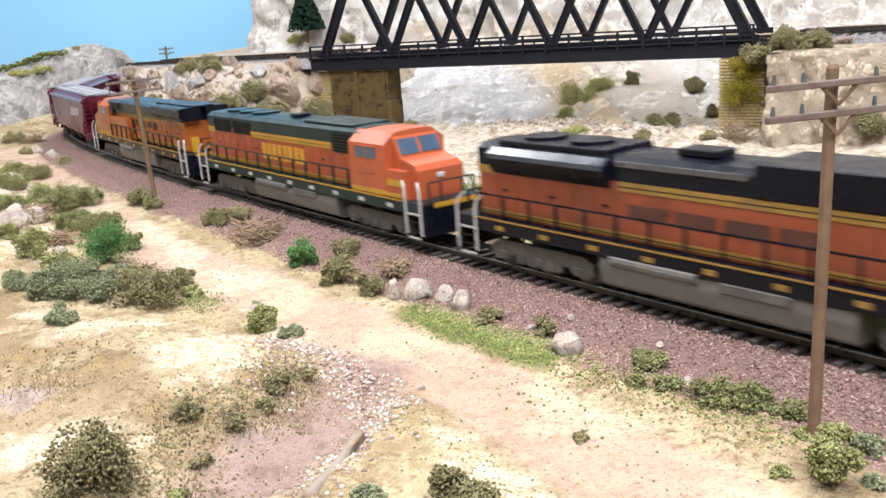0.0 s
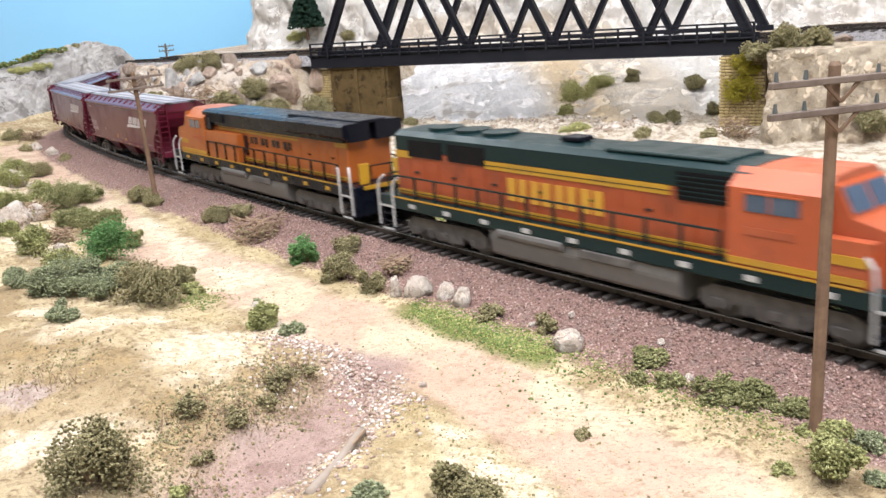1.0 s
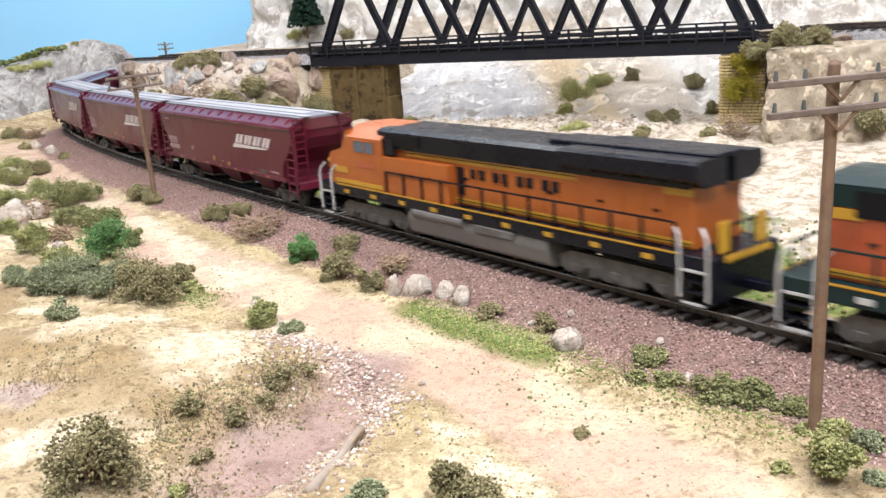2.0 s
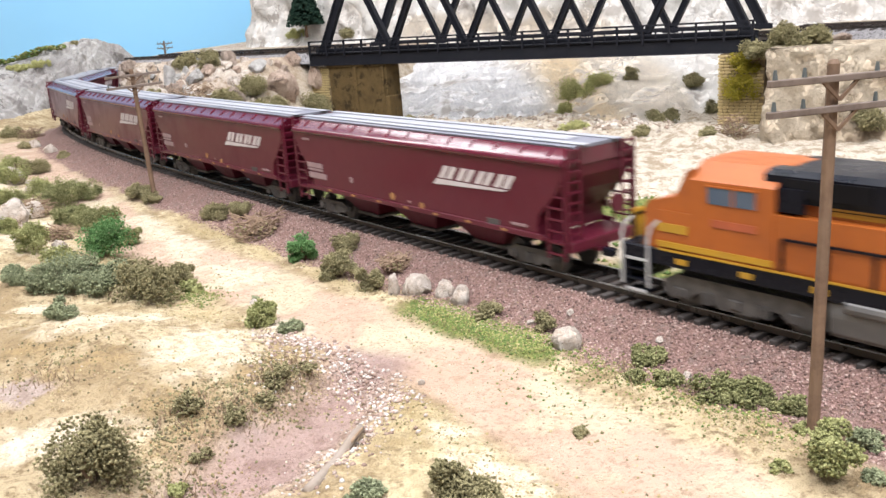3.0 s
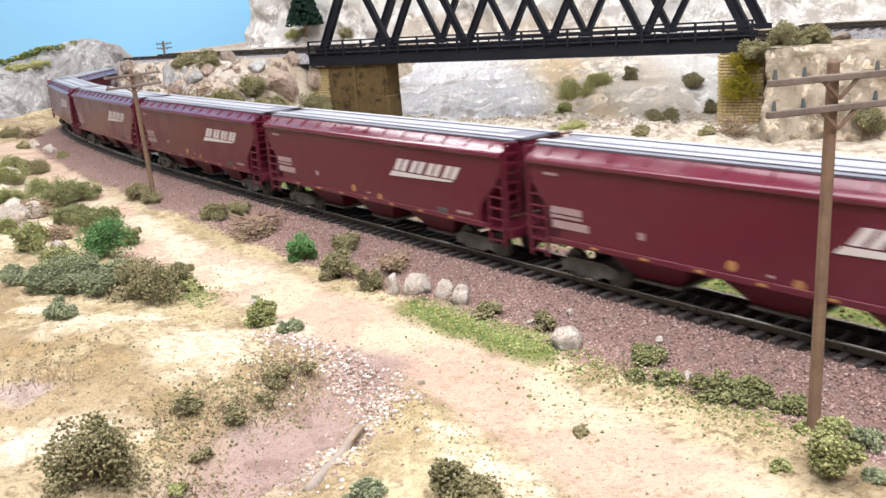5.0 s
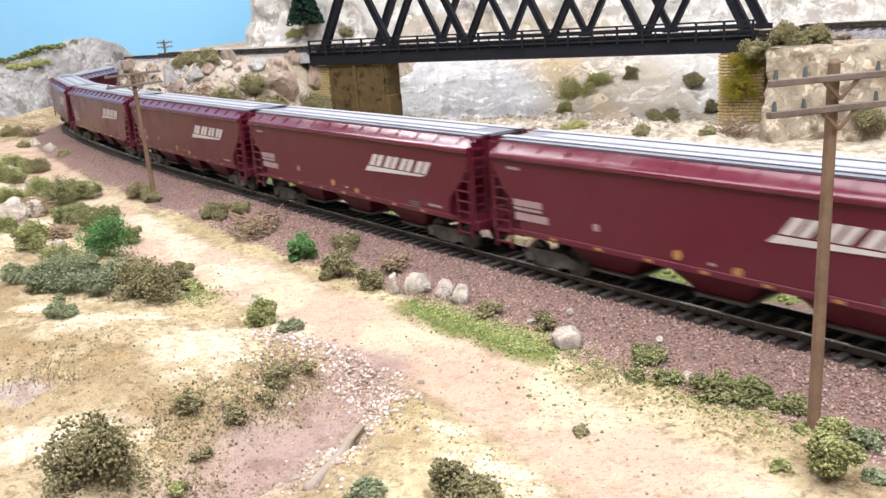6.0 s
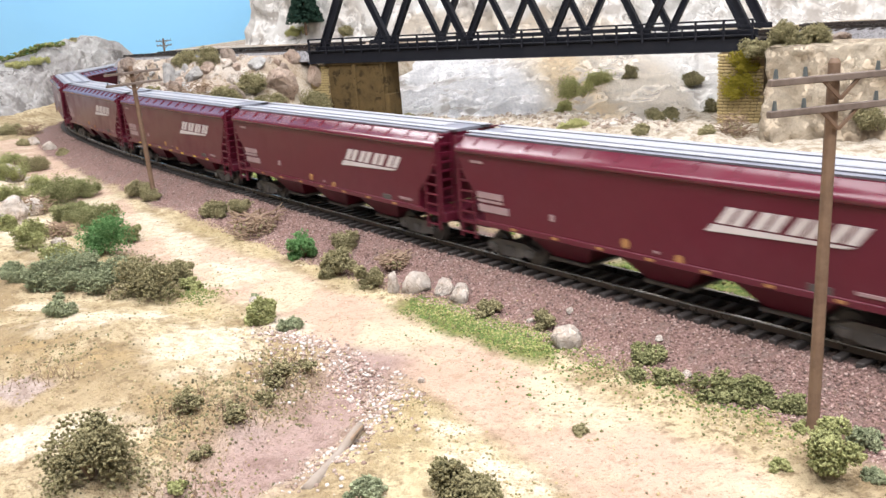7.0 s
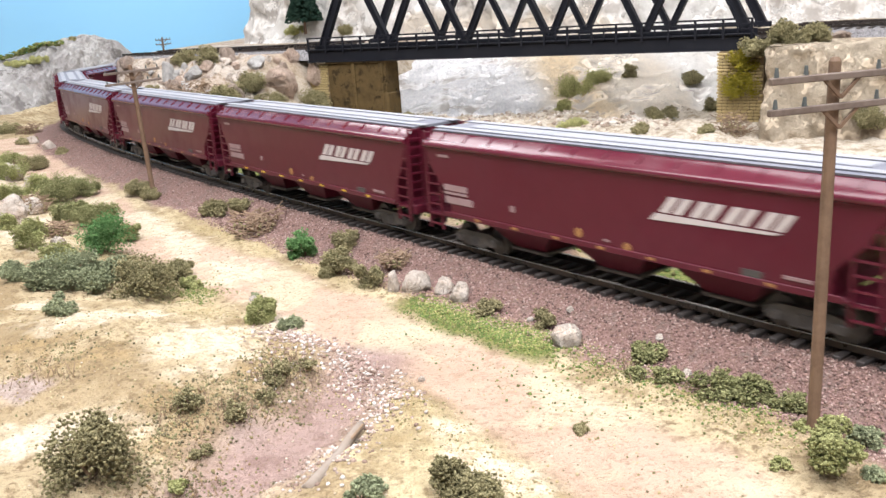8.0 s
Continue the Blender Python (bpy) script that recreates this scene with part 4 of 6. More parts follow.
def build_loco(label, kind):
    lo = thing("diesel_locomotive", label, "locomotive", group="locomotives of the train")
    ROOF = {"flared": BLACK, "green": GREEN, "wing": BLACK}[kind]
    face = -1 if kind == "wing" else 1          # the way its cab looks along the train
    X = lambda v: face * v
    def xbox(name, mat, x0, x1, y0, y1, z0, z1, bevel=0.0004, lab=""):
        a, c = sorted((X(x0), X(x1)))
        return slab_part(name, mat, lo, a, c, y0, y1, z0, z1, bevel, lab)
    def flank(name, mat, x0, x1, y, depth, z0, z1, lab=""):
        a, c = sorted((X(x0), X(x1)))
        both_sides(name, mat, lo, a, c, y, depth, z0, z1, lab)
    rear = {"flared": -0.1140, "green": -0.1140, "wing": -0.1130}[kind]
    SILL = GREEN if kind == "green" else BLACK
    HW = 0.0128
    PAINT = {"flared": DIRTY_ORANGE, "green": ORANGE, "wing": AMBER}[kind]
    STRIPE = OLD_YELLOW if kind == "flared" else YELLOW
    # frame, sill stripe and lamps along it
    xbox("frame", SILL, -0.124, 0.122, -0.0176, 0.0176, 0.0150, 0.0205)
    flank("sill_stripe", STRIPE, -0.112, 0.108, 0.0176, 0.0003, 0.0202, 0.0209, "yellow stripe")
    for k in range(9):
        flank("sill_patch", STRIPE if kind != "green" else SILVER, -0.100 + k * 0.0245, -0.0955 + k * 0.0245, 0.0177, 0.0003, 0.0166, 0.0184)
    # hood with its stripes
    xbox("hood", PAINT, rear, 0.0700, -HW, HW, 0.0205, 0.0432)
    flank("lower_stripe", STRIPE, rear, 0.070, HW, 0.0003, 0.0218, 0.0238, "yellow stripe")
    flank("thin_stripe", SILL, rear, 0.070, HW, 0.0004, 0.0226, 0.0229)
    stripe0 = {"flared": -0.040, "green": -0.052, "wing": -0.060}[kind]
    stripe1 = {"flared": 0.0700, "green": 0.0400, "wing": 0.0500}[kind]
    flank("upper_stripe", STRIPE, stripe0, stripe1, HW, 0.0003, 0.0395, 0.0430, "yellow stripe")
    flank("thin_stripe", SILL, stripe0, stripe1, HW, 0.0004, 0.0410, 0.0413)
    flank("end_stripe", STRIPE, rear - 0.0003, rear + 0.012, HW, 0.0003, 0.0395, 0.0428, "yellow stripe")
    bm = bmesh.new()
    shape = [(HW + 0.0018, 0.0424), (HW + 0.0022, 0.0506), (0.0120, 0.0520), (0.0, 0.0524)] if kind == "wing" else [(HW + 0.0002, 0.0432), (HW + 0.0002, 0.0500), (0.0100, 0.0522), (0.0, 0.0527)]
    prism(bm, mirrored(shape), X(rear), X(0.0700), "x")
    part("roof", bm, ROOF, lo, "dark painted roof")
    # hood doors as fine raised seams
    for k in range(17):
        x = rear + 0.010 + k * 0.0102
        flank("door_seam", PAINT, x, x + 0.0008, HW, 0.0003, 0.0242, 0.0390)
    for k in range(6):
        flank("door_latch", SILL, rear + 0.014 + k * 0.026, rear + 0.0165 + k * 0.026, HW, 0.0004, 0.0325, 0.0335)
    if kind == "flared":
        # flared radiator house over the rear of the hood
        for sg in (-1, 1):
            bm = bmesh.new()
            prism(bm, [(sg * (HW - 0.002), 0.0400), (sg * (HW + 0.0004), 0.0400), (sg * 0.0172, 0.0468), (sg * 0.0170, 0.0488), (sg * 0.0120, 0.0520), (sg * (HW - 0.002), 0.0520)], X(-0.1050), X(-0.0440), "x")
            part("radiator_house", bm, BLACK, lo, "flared black radiator house")
            # added strip: the shoulder's highlight put into a paler, glossier colour
            bm = bmesh.new()
            prism(bm, [(sg * 0.0174, 0.0470), (sg * 0.0172, 0.0489), (sg * 0.0135, 0.0512), (sg * 0.0133, 0.0509)], X(-0.1040), X(-0.0445), "x")
            part("radiator_highlight", bm, HIGHLIGHT_BLACK, lo, "glossy blue-grey highlight strip on the radiator house shoulder")
        xbox("radiator_top", BLACK, -0.102, -0.046, -0.0125, 0.0125, 0.0518, 0.0540)
        for x in (-0.088, -0.064):
            bm = bmesh.new()
            rod(bm, (X(x), 0, 0.0539), (X(x), 0, 0.0552), 0.0085, 20)
            part("fan", bm, BLACK, lo, "round roof fan")
        xbox("exhaust", BLACK, -0.022, -0.006, -0.005, 0.005, 0.0528, 0.0556)
        xbox("blower_housing", BLACK, 0.012, 0.066, -0.0135, 0.0135, 0.0432, 0.0545)
        # thin strip coloured as the highlight along the hood's shoulder
        flank("hood_highlight", HIGHLIGHT_BLACK, -0.042, 0.010, HW - 0.001, 0.0016, 0.0485, 0.0505)
        flank("emblem", SMUDGE, -0.036, -0.020, HW, 0.0005, 0.0300, 0.0350, "faded dark painted emblem")
        flank("emblem", SMUDGE, -0.017, -0.001, HW, 0.0005, 0.0300, 0.0350, "faded dark painted emblem")
        flank("emblem", SMUDGE, 0.002, 0.018, HW, 0.0005, 0.0300, 0.0350, "faded dark painted emblem")
        flank("emblem", SMUDGE, 0.021, 0.034, HW, 0.0005, 0.0300, 0.0350, "faded dark painted emblem")
    if kind == "green":
        for x0, x1 in ((-0.1040, -0.0800), (-0.0760, -0.0520)):
            flank("radiator_grille", GRILLE, x0, x1, HW + 0.0001, 0.0004, 0.0405, 0.0485, "black radiator grille")
        flank("inertial_grille", GRILLE, 0.0430, 0.0640, HW + 0.0001, 0.0005, 0.0385, 0.0485, "black louvred grille")
        for k in range(5):
            flank("louvre", GREEN, 0.0430, 0.0640, HW + 0.0005, 0.0004, 0.0398 + k * 0.0017, 0.0402 + k * 0.0017)
        for x in (-0.092, -0.074, -0.056):
            bm = bmesh.new()
            rod(bm, (X(x), 0, 0.0522), (X(x), 0, 0.0538), 0.0080, 20)
            part("fan", bm, GREEN, lo, "round roof fan")
        xbox("dynamic_brake", GREEN, 0.010, 0.060, -0.0108, 0.0108, 0.0520, 0.0534)
        xbox("exhaust", BLACK, -0.018, -0.008, -0.004, 0.004, 0.0528, 0.0548)
        for k in range(4):
            x = -0.0385 + k * 0.0130
            for a in (0.0, 0.0062):
                flank("emblem", EMBLEM_YELLOW, x + a, x + a + 0.0042, HW, 0.0005, 0.0275, 0.0370, "yellow painted emblem")
    if kind == "wing":
        # the radiator wings that overhang the hood's rear end
        for sg in (-1, 1):
            bm = bmesh.new()
            prism(bm, [(sg * 0.002, 0.0430), (sg * (HW + 0.0002), 0.0430), (sg * 0.0175, 0.0462), (sg * 0.0175, 0.0515), (sg * 0.0160, 0.0526), (sg * 0.002, 0.0530)], X(-0.1180), X(-0.0550), "x")
            part("radiator_wing", bm, BLACK, lo, "black overhanging radiator wing")
        xbox("radiator_top", BLACK, -0.118, -0.040, -0.0080, 0.0080, 0.0520, 0.0538)
        flank("intake_grille", GRILLE, 0.036, 0.062, HW + 0.0022, 0.0006, 0.0445, 0.0500, "black intake grille")
        for k in range(4):
            a = -0.0505 + k * 0.0147
            for b in (0.0, 0.0056):
                flank("emblem", BLACK, a + b, a + b + 0.0036, HW, 0.0005, 0.0335, 0.0378, "black painted emblem")
        flank("cab_rear_panel", BLACK, 0.0560, 0.0652, 0.0150, 0.0010, 0.0395, 0.0470, "dark panel behind the cab")
        flank("doorway", BLACK, 0.0075, 0.0120, HW, 0.0006, 0.0255, 0.0380, "dark open hood door")
        flank("side_box", PAINT, 0.014, 0.066, HW, 0.0040, 0.0205, 0.0385)
    # cab and nose
    C0, C1, N1 = (0.0650, 0.0955, 0.1145)
    cabz = 0.0465
    CAB = BRIGHT_ORANGE if kind == "green" else PAINT
    bm = bmesh.new()
    prism(bm, mirrored([(0.0172, 0.0205), (0.0172, cabz), (0.0105, 0.0520), (0.0, 0.0525)]), X(C0), X(C1), "x")
    part("cab", bm, CAB, lo, "bright orange cab" if kind == "green" else "")
    bm = bmesh.new()
    prism(bm, [(X(u), v) for u, v in ((C1 - 0.001, 0.0205), (C1 - 0.001, 0.0500), (C1 + 0.0015, 0.0492), (C1 + 0.0062, 0.0398), (N1 - 0.002, 0.0372), (N1, 0.0345), (N1, 0.0205))], *((-0.0166, 0.0166) if kind == "wing" else (-0.0125, 0.0125)), "y")
    part("nose", bm, CAB, lo)
    flank("nose_side", CAB, C1, N1 - 0.005, 0.0125, 0.0044, 0.0205, 0.0345)
    flank("cab_stripe", YELLOW, C0, N1 - 0.006, 0.0172, 0.0003, 0.0215, 0.0236, "yellow stripe")
    flank("nose_stripe", YELLOW, C1 + 0.001, N1 - 0.006, 0.0170, 0.0003, 0.0270, 0.0300, "yellow stripe")
    for x0, x1 in ((C0 + 0.006, C0 + 0.0135), (C0 + 0.0145, C0 + 0.0235)):
        flank("cab_window", GLASSY, x0, x1, 0.0172, 0.0003, 0.0392, 0.0448, "dark cab side window")
        flank("window_frame", CAB, x0 - 0.0006, x1 + 0.0006, 0.0172, 0.0005, 0.0448, 0.0453)
        flank("window_frame", CAB, x0 - 0.0006, x0, 0.0172, 0.0005, 0.0390, 0.0450)
    flank("cab_panel", BROWN_MARK, C0 + 0.006, C0 + 0.022, 0.0172, 0.0003, 0.0315, 0.0340)
    for sg in (-1, 1):
        bm = bmesh.new()
        prism(bm, [(X(C1 + 0.0018), 0.0484), (X(C1 + 0.0055), 0.0410), (X(C1 + 0.0060), 0.0412), (X(C1 + 0.0023), 0.0486)], *sorted((sg * 0.0008, sg * 0.0112)), "y")
        part("windscreen", bm, GLASSY, lo, "sloping blue-grey windscreen")
    xbox("number_lamp", SILVER, N1 - 0.0002, N1 + 0.0008, -0.002, 0.002, 0.0300, 0.0325, 0.0003, "headlamp")
    # porches, steps and curved grab irons at each end
    for e in (-1, 1):
        xe = e * 0.1235
        bm = bmesh.new()
        a, c = sorted((e * 0.1215, e * 0.1250))
        box(bm, a, c, -0.0176, 0.0176, 0.0055, 0.0205, 0.0005)
        part("pilot", bm, BLACK, lo, "black pilot plate")
        a, c = sorted((e * 0.1250, e * 0.1256))
        slab_part("pilot_stripe", YELLOW, lo, a, c, -0.0120, 0.0120, 0.0185, 0.0205, 0.0, "yellow pilot stripe")
        a, c = sorted((e * 0.1250, e * 0.1345))
        slab_part("coupler", BLACK, lo, a, c, -0.0018, 0.0018, 0.0078, 0.0110, 0.0004, "black coupler")
        for sg in (-1, 1):
            bm = bmesh.new()
            for k in range(4):
                a, c = sorted((e * 0.1130, e * 0.1215))
                y0, y1 = sorted((sg * 0.0135, sg * 0.0178))
                box(bm, a, c, y0, y1, 0.0045 + k * 0.0036, 0.0051 + k * 0.0036)
            part("steps", bm, BLACK, lo, "black steps")
            for k in (0, 3):
                a, c = sorted((e * 0.1128, e * 0.1217))
                y0, y1 = sorted((sg * 0.0178, sg * 0.0183))
                slab_part("step_edge", SILVER, lo, a, c, y0, y1, 0.0045 + k * 0.0036, 0.0053 + k * 0.0036, 0.0, "white step edge")
            for x in (0.1118, 0.1232):
                bm = bmesh.new()
                pts = [(e * x, sg * 0.0182, 0.0065), (e * x, sg * 0.0184, 0.0235), (e * (x - 0.0008), sg * 0.0180, 0.0275), (e * (x - 0.0035), sg * 0.0168, 0.0305)]
                for p, q in zip(pts[:-1], pts[1:]):
                    rod(bm, p, q, 0.00055, 6)
                part("grab_iron", bm, SILVER, lo, "curved white grab iron")
        bm = bmesh.new()
        for y in (-0.0125, -0.006, 0.006, 0.0125):
            bar(bm, (e * 0.1225, y, 0.0205), (e * 0.1225, y, 0.0300), 0.0007, 0.0007, (1, 0, 0))
        bar(bm, (e * 0.1225, -0.0125, 0.0300), (e * 0.1225, 0.0125, 0.0300), 0.0007, 0.0007)
        part("end_railing", bm, SILL, lo)
        if kind == "wing":
            for y0, y1 in ((-0.0128, -0.0072), (0.0072, 0.0128)):
                a, c = sorted((e * 0.1226, e * 0.1233))
                slab_part("end_plate", YELLOW, lo, a, c, y0, y1, 0.0210, 0.0320, 0.0002, "upright yellow end plate")
        add_bogie(lo, e * 0.0800, (-0.0205, 0.0, 0.0205), WHEEL_L, 0.0060, L_TRUCK, 0.0120, GREY)
    # side railings
    r0, r1 = sorted((X(rear + 0.004), X(0.062)))
    for sg in (-1, 1):
        y = sg * 0.0172
        bm = bmesh.new()
        bar(bm, (r0, y, 0.0312), (r1, y, 0.0312), 0.0007, 0.0007)
        part("handrail", bm, SILL, lo)
        for k in range(13):
            x = r0 + (r1 - r0) * k / 12
            bm = bmesh.new()
            bar(bm, (x, y, 0.0205), (x, y, 0.0312), 0.0009, 0.0009, (1, 0, 0))
            part("railing_post", bm, SILL, lo)
    # fuel tank and air reservoir
    t0, t1 = sorted((X(-0.047), X(0.047)))
    bm = bmesh.new()
    prism(bm, mirrored([(0.0165, 0.0150), (0.0170, 0.0110), (0.0160, 0.0050), (0.0130, 0.0032)]), t0, t1, "x")
    bmesh.ops.bevel(bm, geom=list(bm.edges), offset=0.0006, segments=1, affect="EDGES")
    part("fuel_tank", bm, TANK, lo, "dusty grey fuel tank")
    for sg in (-1, 1):
        bm = bmesh.new()
        rod(bm, (t0 + 0.006, sg * 0.0160, 0.0142), (t0 + 0.042, sg * 0.0160, 0.0142), 0.0024, 12)
        part("air_reservoir", bm, TANK, lo)
        slab_part("skirt_box", GREY, lo, t0 + 0.050, t0 + 0.075, *sorted((sg * 0.0150, sg * 0.0178)), 0.0115, 0.0150, 0.0004)
    # keep the upper works to their true height over the walkway
    for ob in lo.children:
        if ob.name.startswith("bogie"):
            if kind == "wing":
                ob.location.x *= 0.957
            continue
        for v in ob.data.vertices:
            if v.co.z > 0.0205:
                v.co.z = 0.0205 + (v.co.z - 0.0205) * 0.925
            if kind == "wing":
                v.co.x *= 0.957
    return lo


# black paint lightened towards blue for the painted highlight strips
HIGHLIGHT_BLACK = painted("glossy_highlight_black", (0.03, 0.036, 0.05), 0.2, (0.1, 0.1, 0.12), 0.2, spec=1.0)
GRILLE = painted("black_grille", (0.004, 0.004, 0.006), 0.6, (0.015, 0.015, 0.015), 0.3, spec=0.15)
EMBLEM_YELLOW = painted("faded_yellow_emblem", (0.50, 0.27, 0.03), 0.55, (0.4, 0.12, 0.03), 0.6)
BROWN_MARK = painted("worn_brown_panel", (0.30, 0.07, 0.03), 0.5, (0.5, 0.12, 0.04), 0.5)
LOCOS = [build_loco("orange and black diesel locomotive with flared radiators", "flared"),
         build_loco("orange diesel locomotive with dark green roof", "green"),
         build_loco("orange and black diesel locomotive coupled backwards", "wing")]


# ---------------------------------------------------------------- poles
def build_pole(base, height, turn, tx=0.0, ty=0.0, arm=0.0175, double=True):
    p = thing("telegraph_pole", "brown wooden telegraph pole with two crossarms", "telegraph pole", pose(*base, tx, ty, turn), group="telegraph poles beside the line")
    bm = bmesh.new()
    rod(bm, (0, 0, -0.004), (0, 0, height - 0.001), 0.00165, 12, r2=0.00145)
    rod(bm, (0, 0, height - 0.001), (0, 0, height), 0.00145, 12, r2=0.0009)
    part("post", bm, WOOD, p)
    for z in (height - 0.0042, height - 0.0112):
        bm = bmesh.new()
        box(bm, -arm, arm, -0.0032, -0.0017, z - 0.0008, z + 0.0008, 0.0002)
        am = part("crossarm", bm, ARM_WOOD, p)
        for k in (-0.92, -0.52, 0.52, 0.92):
            bm = bmesh.new()
            rod(bm, (arm * k, -0.0025, z + 0.0009), (arm * k, -0.0025, z + 0.0030), 0.0006, 8, r2=0.00035)
            part("insulator", bm, INSULATOR, am, "small grey-green insulator")
        bm = bmesh.new()
        bar(bm, (-0.0055, -0.0024, z - 0.0004), (0, -0.0024, z - 0.0050), 0.0008, 0.0006, (0, 1, 0))
        bar(bm, (0.0055, -0.0024, z - 0.0004), (0, -0.0024, z - 0.0050), 0.0008, 0.0006, (0, 1, 0))
        part("brace", bm, WOOD, p)
    return p


build_pole((0.0918, 0.214, -0.0133), 0.0968, 22, 0, 1.1, 0.0212)
build_pole((-0.1925, 0.611, -0.013), 0.0885, 30, 0, -2.0, 0.0180)
build_pole((-0.422, 1.50, 0.050), 0.0270, 37, 0, 0, 0.0125)


# ---------------------------------------------------------------- plants
OLIVE = foliage("olive_foam_foliage", (0.185, 0.165, 0.08), (0.52, 0.465, 0.26))
LEAF_GREEN = foliage("green_foam_foliage", (0.08, 0.20, 0.06), (0.25, 0.46, 0.18))
LIGHT_GREEN = foliage("light_green_foliage", (0.23, 0.25, 0.085), (0.60, 0.60, 0.28))
OLIVE_GREEN = foliage("olive_green_foliage", (0.165, 0.18, 0.07), (0.48, 0.475, 0.235))
SAGE = foliage("grey_green_foliage", (0.18, 0.21, 0.115), (0.50, 0.54, 0.33))
CLIFF_GREEN = foliage("yellow_green_cliff_foliage", (0.40, 0.41, 0.15), (0.72, 0.70, 0.33))
PINE = foliage("dark_pine_needles", (0.012, 0.030, 0.022), (0.030, 0.060, 0.042))
TWIG = painted("dry_brown_twigs", (0.26, 0.18, 0.12), 0.9, (0.14, 0.09, 0.05), 0.8, scale=300.0)
MOSS = foliage("yellow_moss", (0.28, 0.24, 0.03), (0.48, 0.40, 0.06))
_t = (1 + 5 ** 0.5) / 2
ICO_V = np.array([(a * 1.0, b * _t, 0) for a in (-1, 1) for b in (-1, 1)] + [(0, a * 1.0, b * _t) for a in (-1, 1) for b in (-1, 1)] + [(b * _t, 0, a * 1.0) for a in (-1, 1) for b in (-1, 1)]) / math.hypot(1, _t)


def ico_faces():
    bm = bmesh.new()
    vs = [bm.verts.new(v) for v in ICO_V]
    bmesh.ops.convex_hull(bm, input=vs)
    bm.verts.index_update()
    f = np.array([[v.index for v in f.verts] for f in bm.faces])
    bm.free()
    return f


ICO_F = ico_faces()
OCT_V = np.array(((1, 0, 0), (-1, 0, 0), (0, 1, 0), (0, -1, 0), (0, 0, 1), (0, 0, -1)), float)
OCT_F = np.array(((0, 2, 4), (2, 1, 4), (1, 3, 4), (3, 0, 4), (2, 0, 5), (1, 2, 5), (3, 1, 5), (0, 3, 5)))


def lumps_mesh(name, centres, sizes, material, rng, base=(ICO_V, ICO_F), squash=1.0, rough=0.35):
    """Many small uneven lumps in one mesh."""
    V, F = base
    n, k = len(centres), len(V)
    jit = 1 + rough * (rng.rand(n, k, 1) * 2 - 1)
    q = rng.randn(n, 4)
    q /= np.linalg.norm(q, axis=1, keepdims=True)
    w, x, y, z = q.T
    R = np.stack([1 - 2 * (y * y + z * z), 2 * (x * y - z * w), 2 * (x * z + y * w), 2 * (x * y + z * w), 1 - 2 * (x * x + z * z), 2 * (y * z - x * w), 2 * (x * z - y * w), 2 * (y * z + x * w), 1 - 2 * (x * x + y * y)], -1).reshape(n, 3, 3)
    v = np.einsum("nij,nkj->nki", R, V[None] * jit) * np.asarray(sizes).reshape(n, 1, 1)
    v[..., 2] *= squash
    v += np.asarray(centres)[:, None, :]
    f = (F[None] + (np.arange(n) * k)[:, None, None]).reshape(-1, 3)
    me = bpy.data.meshes.new(name)
    me.vertices.add(n * k)
    me.vertices.foreach_set("co", v.astype(np.float32).ravel())
    me.loops.add(f.size)
    me.loops.foreach_set("vertex_index", f.ravel())
    me.polygons.add(len(f))
    me.polygons.foreach_set("loop_start", np.arange(len(f)) * 3)
    me.update(calc_edges=True)
    me.materials.append(material)
    return me


_count = [0]


def bush(x, y, z, w, h, material, label, lump=0.0011, group="bushes on the layout", open_=0.0):
    """A foam bush: clumps of small lumps, uneven, with gaps and a ragged outline, over a few stems."""
    _count[0] += 1
    rng = np.random.RandomState(100 + _count[0])
    r = w / 2
    lump = max(lump * 0.48, w / 62)
    h = min(h, 1.3 * w)
    w, h, r = w * 1.14, h * 1.10, r * 1.14
    heads = max(6, int(8 + 5 * r / 0.006))
    hc = np.stack([rng.uniform(-.62, .62, heads) * r, rng.uniform(-.62, .62, heads) * r, rng.uniform(.14, .70, heads) * h], -1)
    hc[:, 2] *= 1 - 0.45 * (np.hypot(hc[:, 0], hc[:, 1]) / r) ** 2
    hr = rng.uniform(.20, .44, heads) * min(r, h * 0.75)
    pts = []
    per = int(np.clip(20 * (np.mean(hr) / lump) ** 1.6, 50, 210))
    for c, rad in zip(hc, hr):
        d = rng.randn(per, 3)
        d /= np.linalg.norm(d, axis=1, keepdims=True)
        p = c + d * rad * (0.4 + 0.95 * rng.rand(per, 1) ** 0.8) * (1, 1, .9)
        pts.append(p)
    p = np.concatenate(pts)
    p = p[p[:, 2] > -0.0006]
    if open_:
        p = p[rng.rand(len(p)) > open_]
    sizes = lump * rng.uniform(.45, 1.25, len(p))
    th = thing("bush", label, "bush", pose(x, y, z - 0.0004), group)
    crown = new("foliage", lumps_mesh("foliage", p, sizes, material, rng, (OCT_V, OCT_F), 0.9, 0.6))
    crown.parent = th
    bm = bmesh.new()
    for k in range(5):
        a = rng.rand() * math.tau
        rod(bm, (0, 0, -0.001), (math.cos(a) * r * .4, math.sin(a) * r * .4, h * .5), 0.0004, 5, r2=0.0002)
    part("stem", bm, TWIG, th, "thin brown stems")
    return th


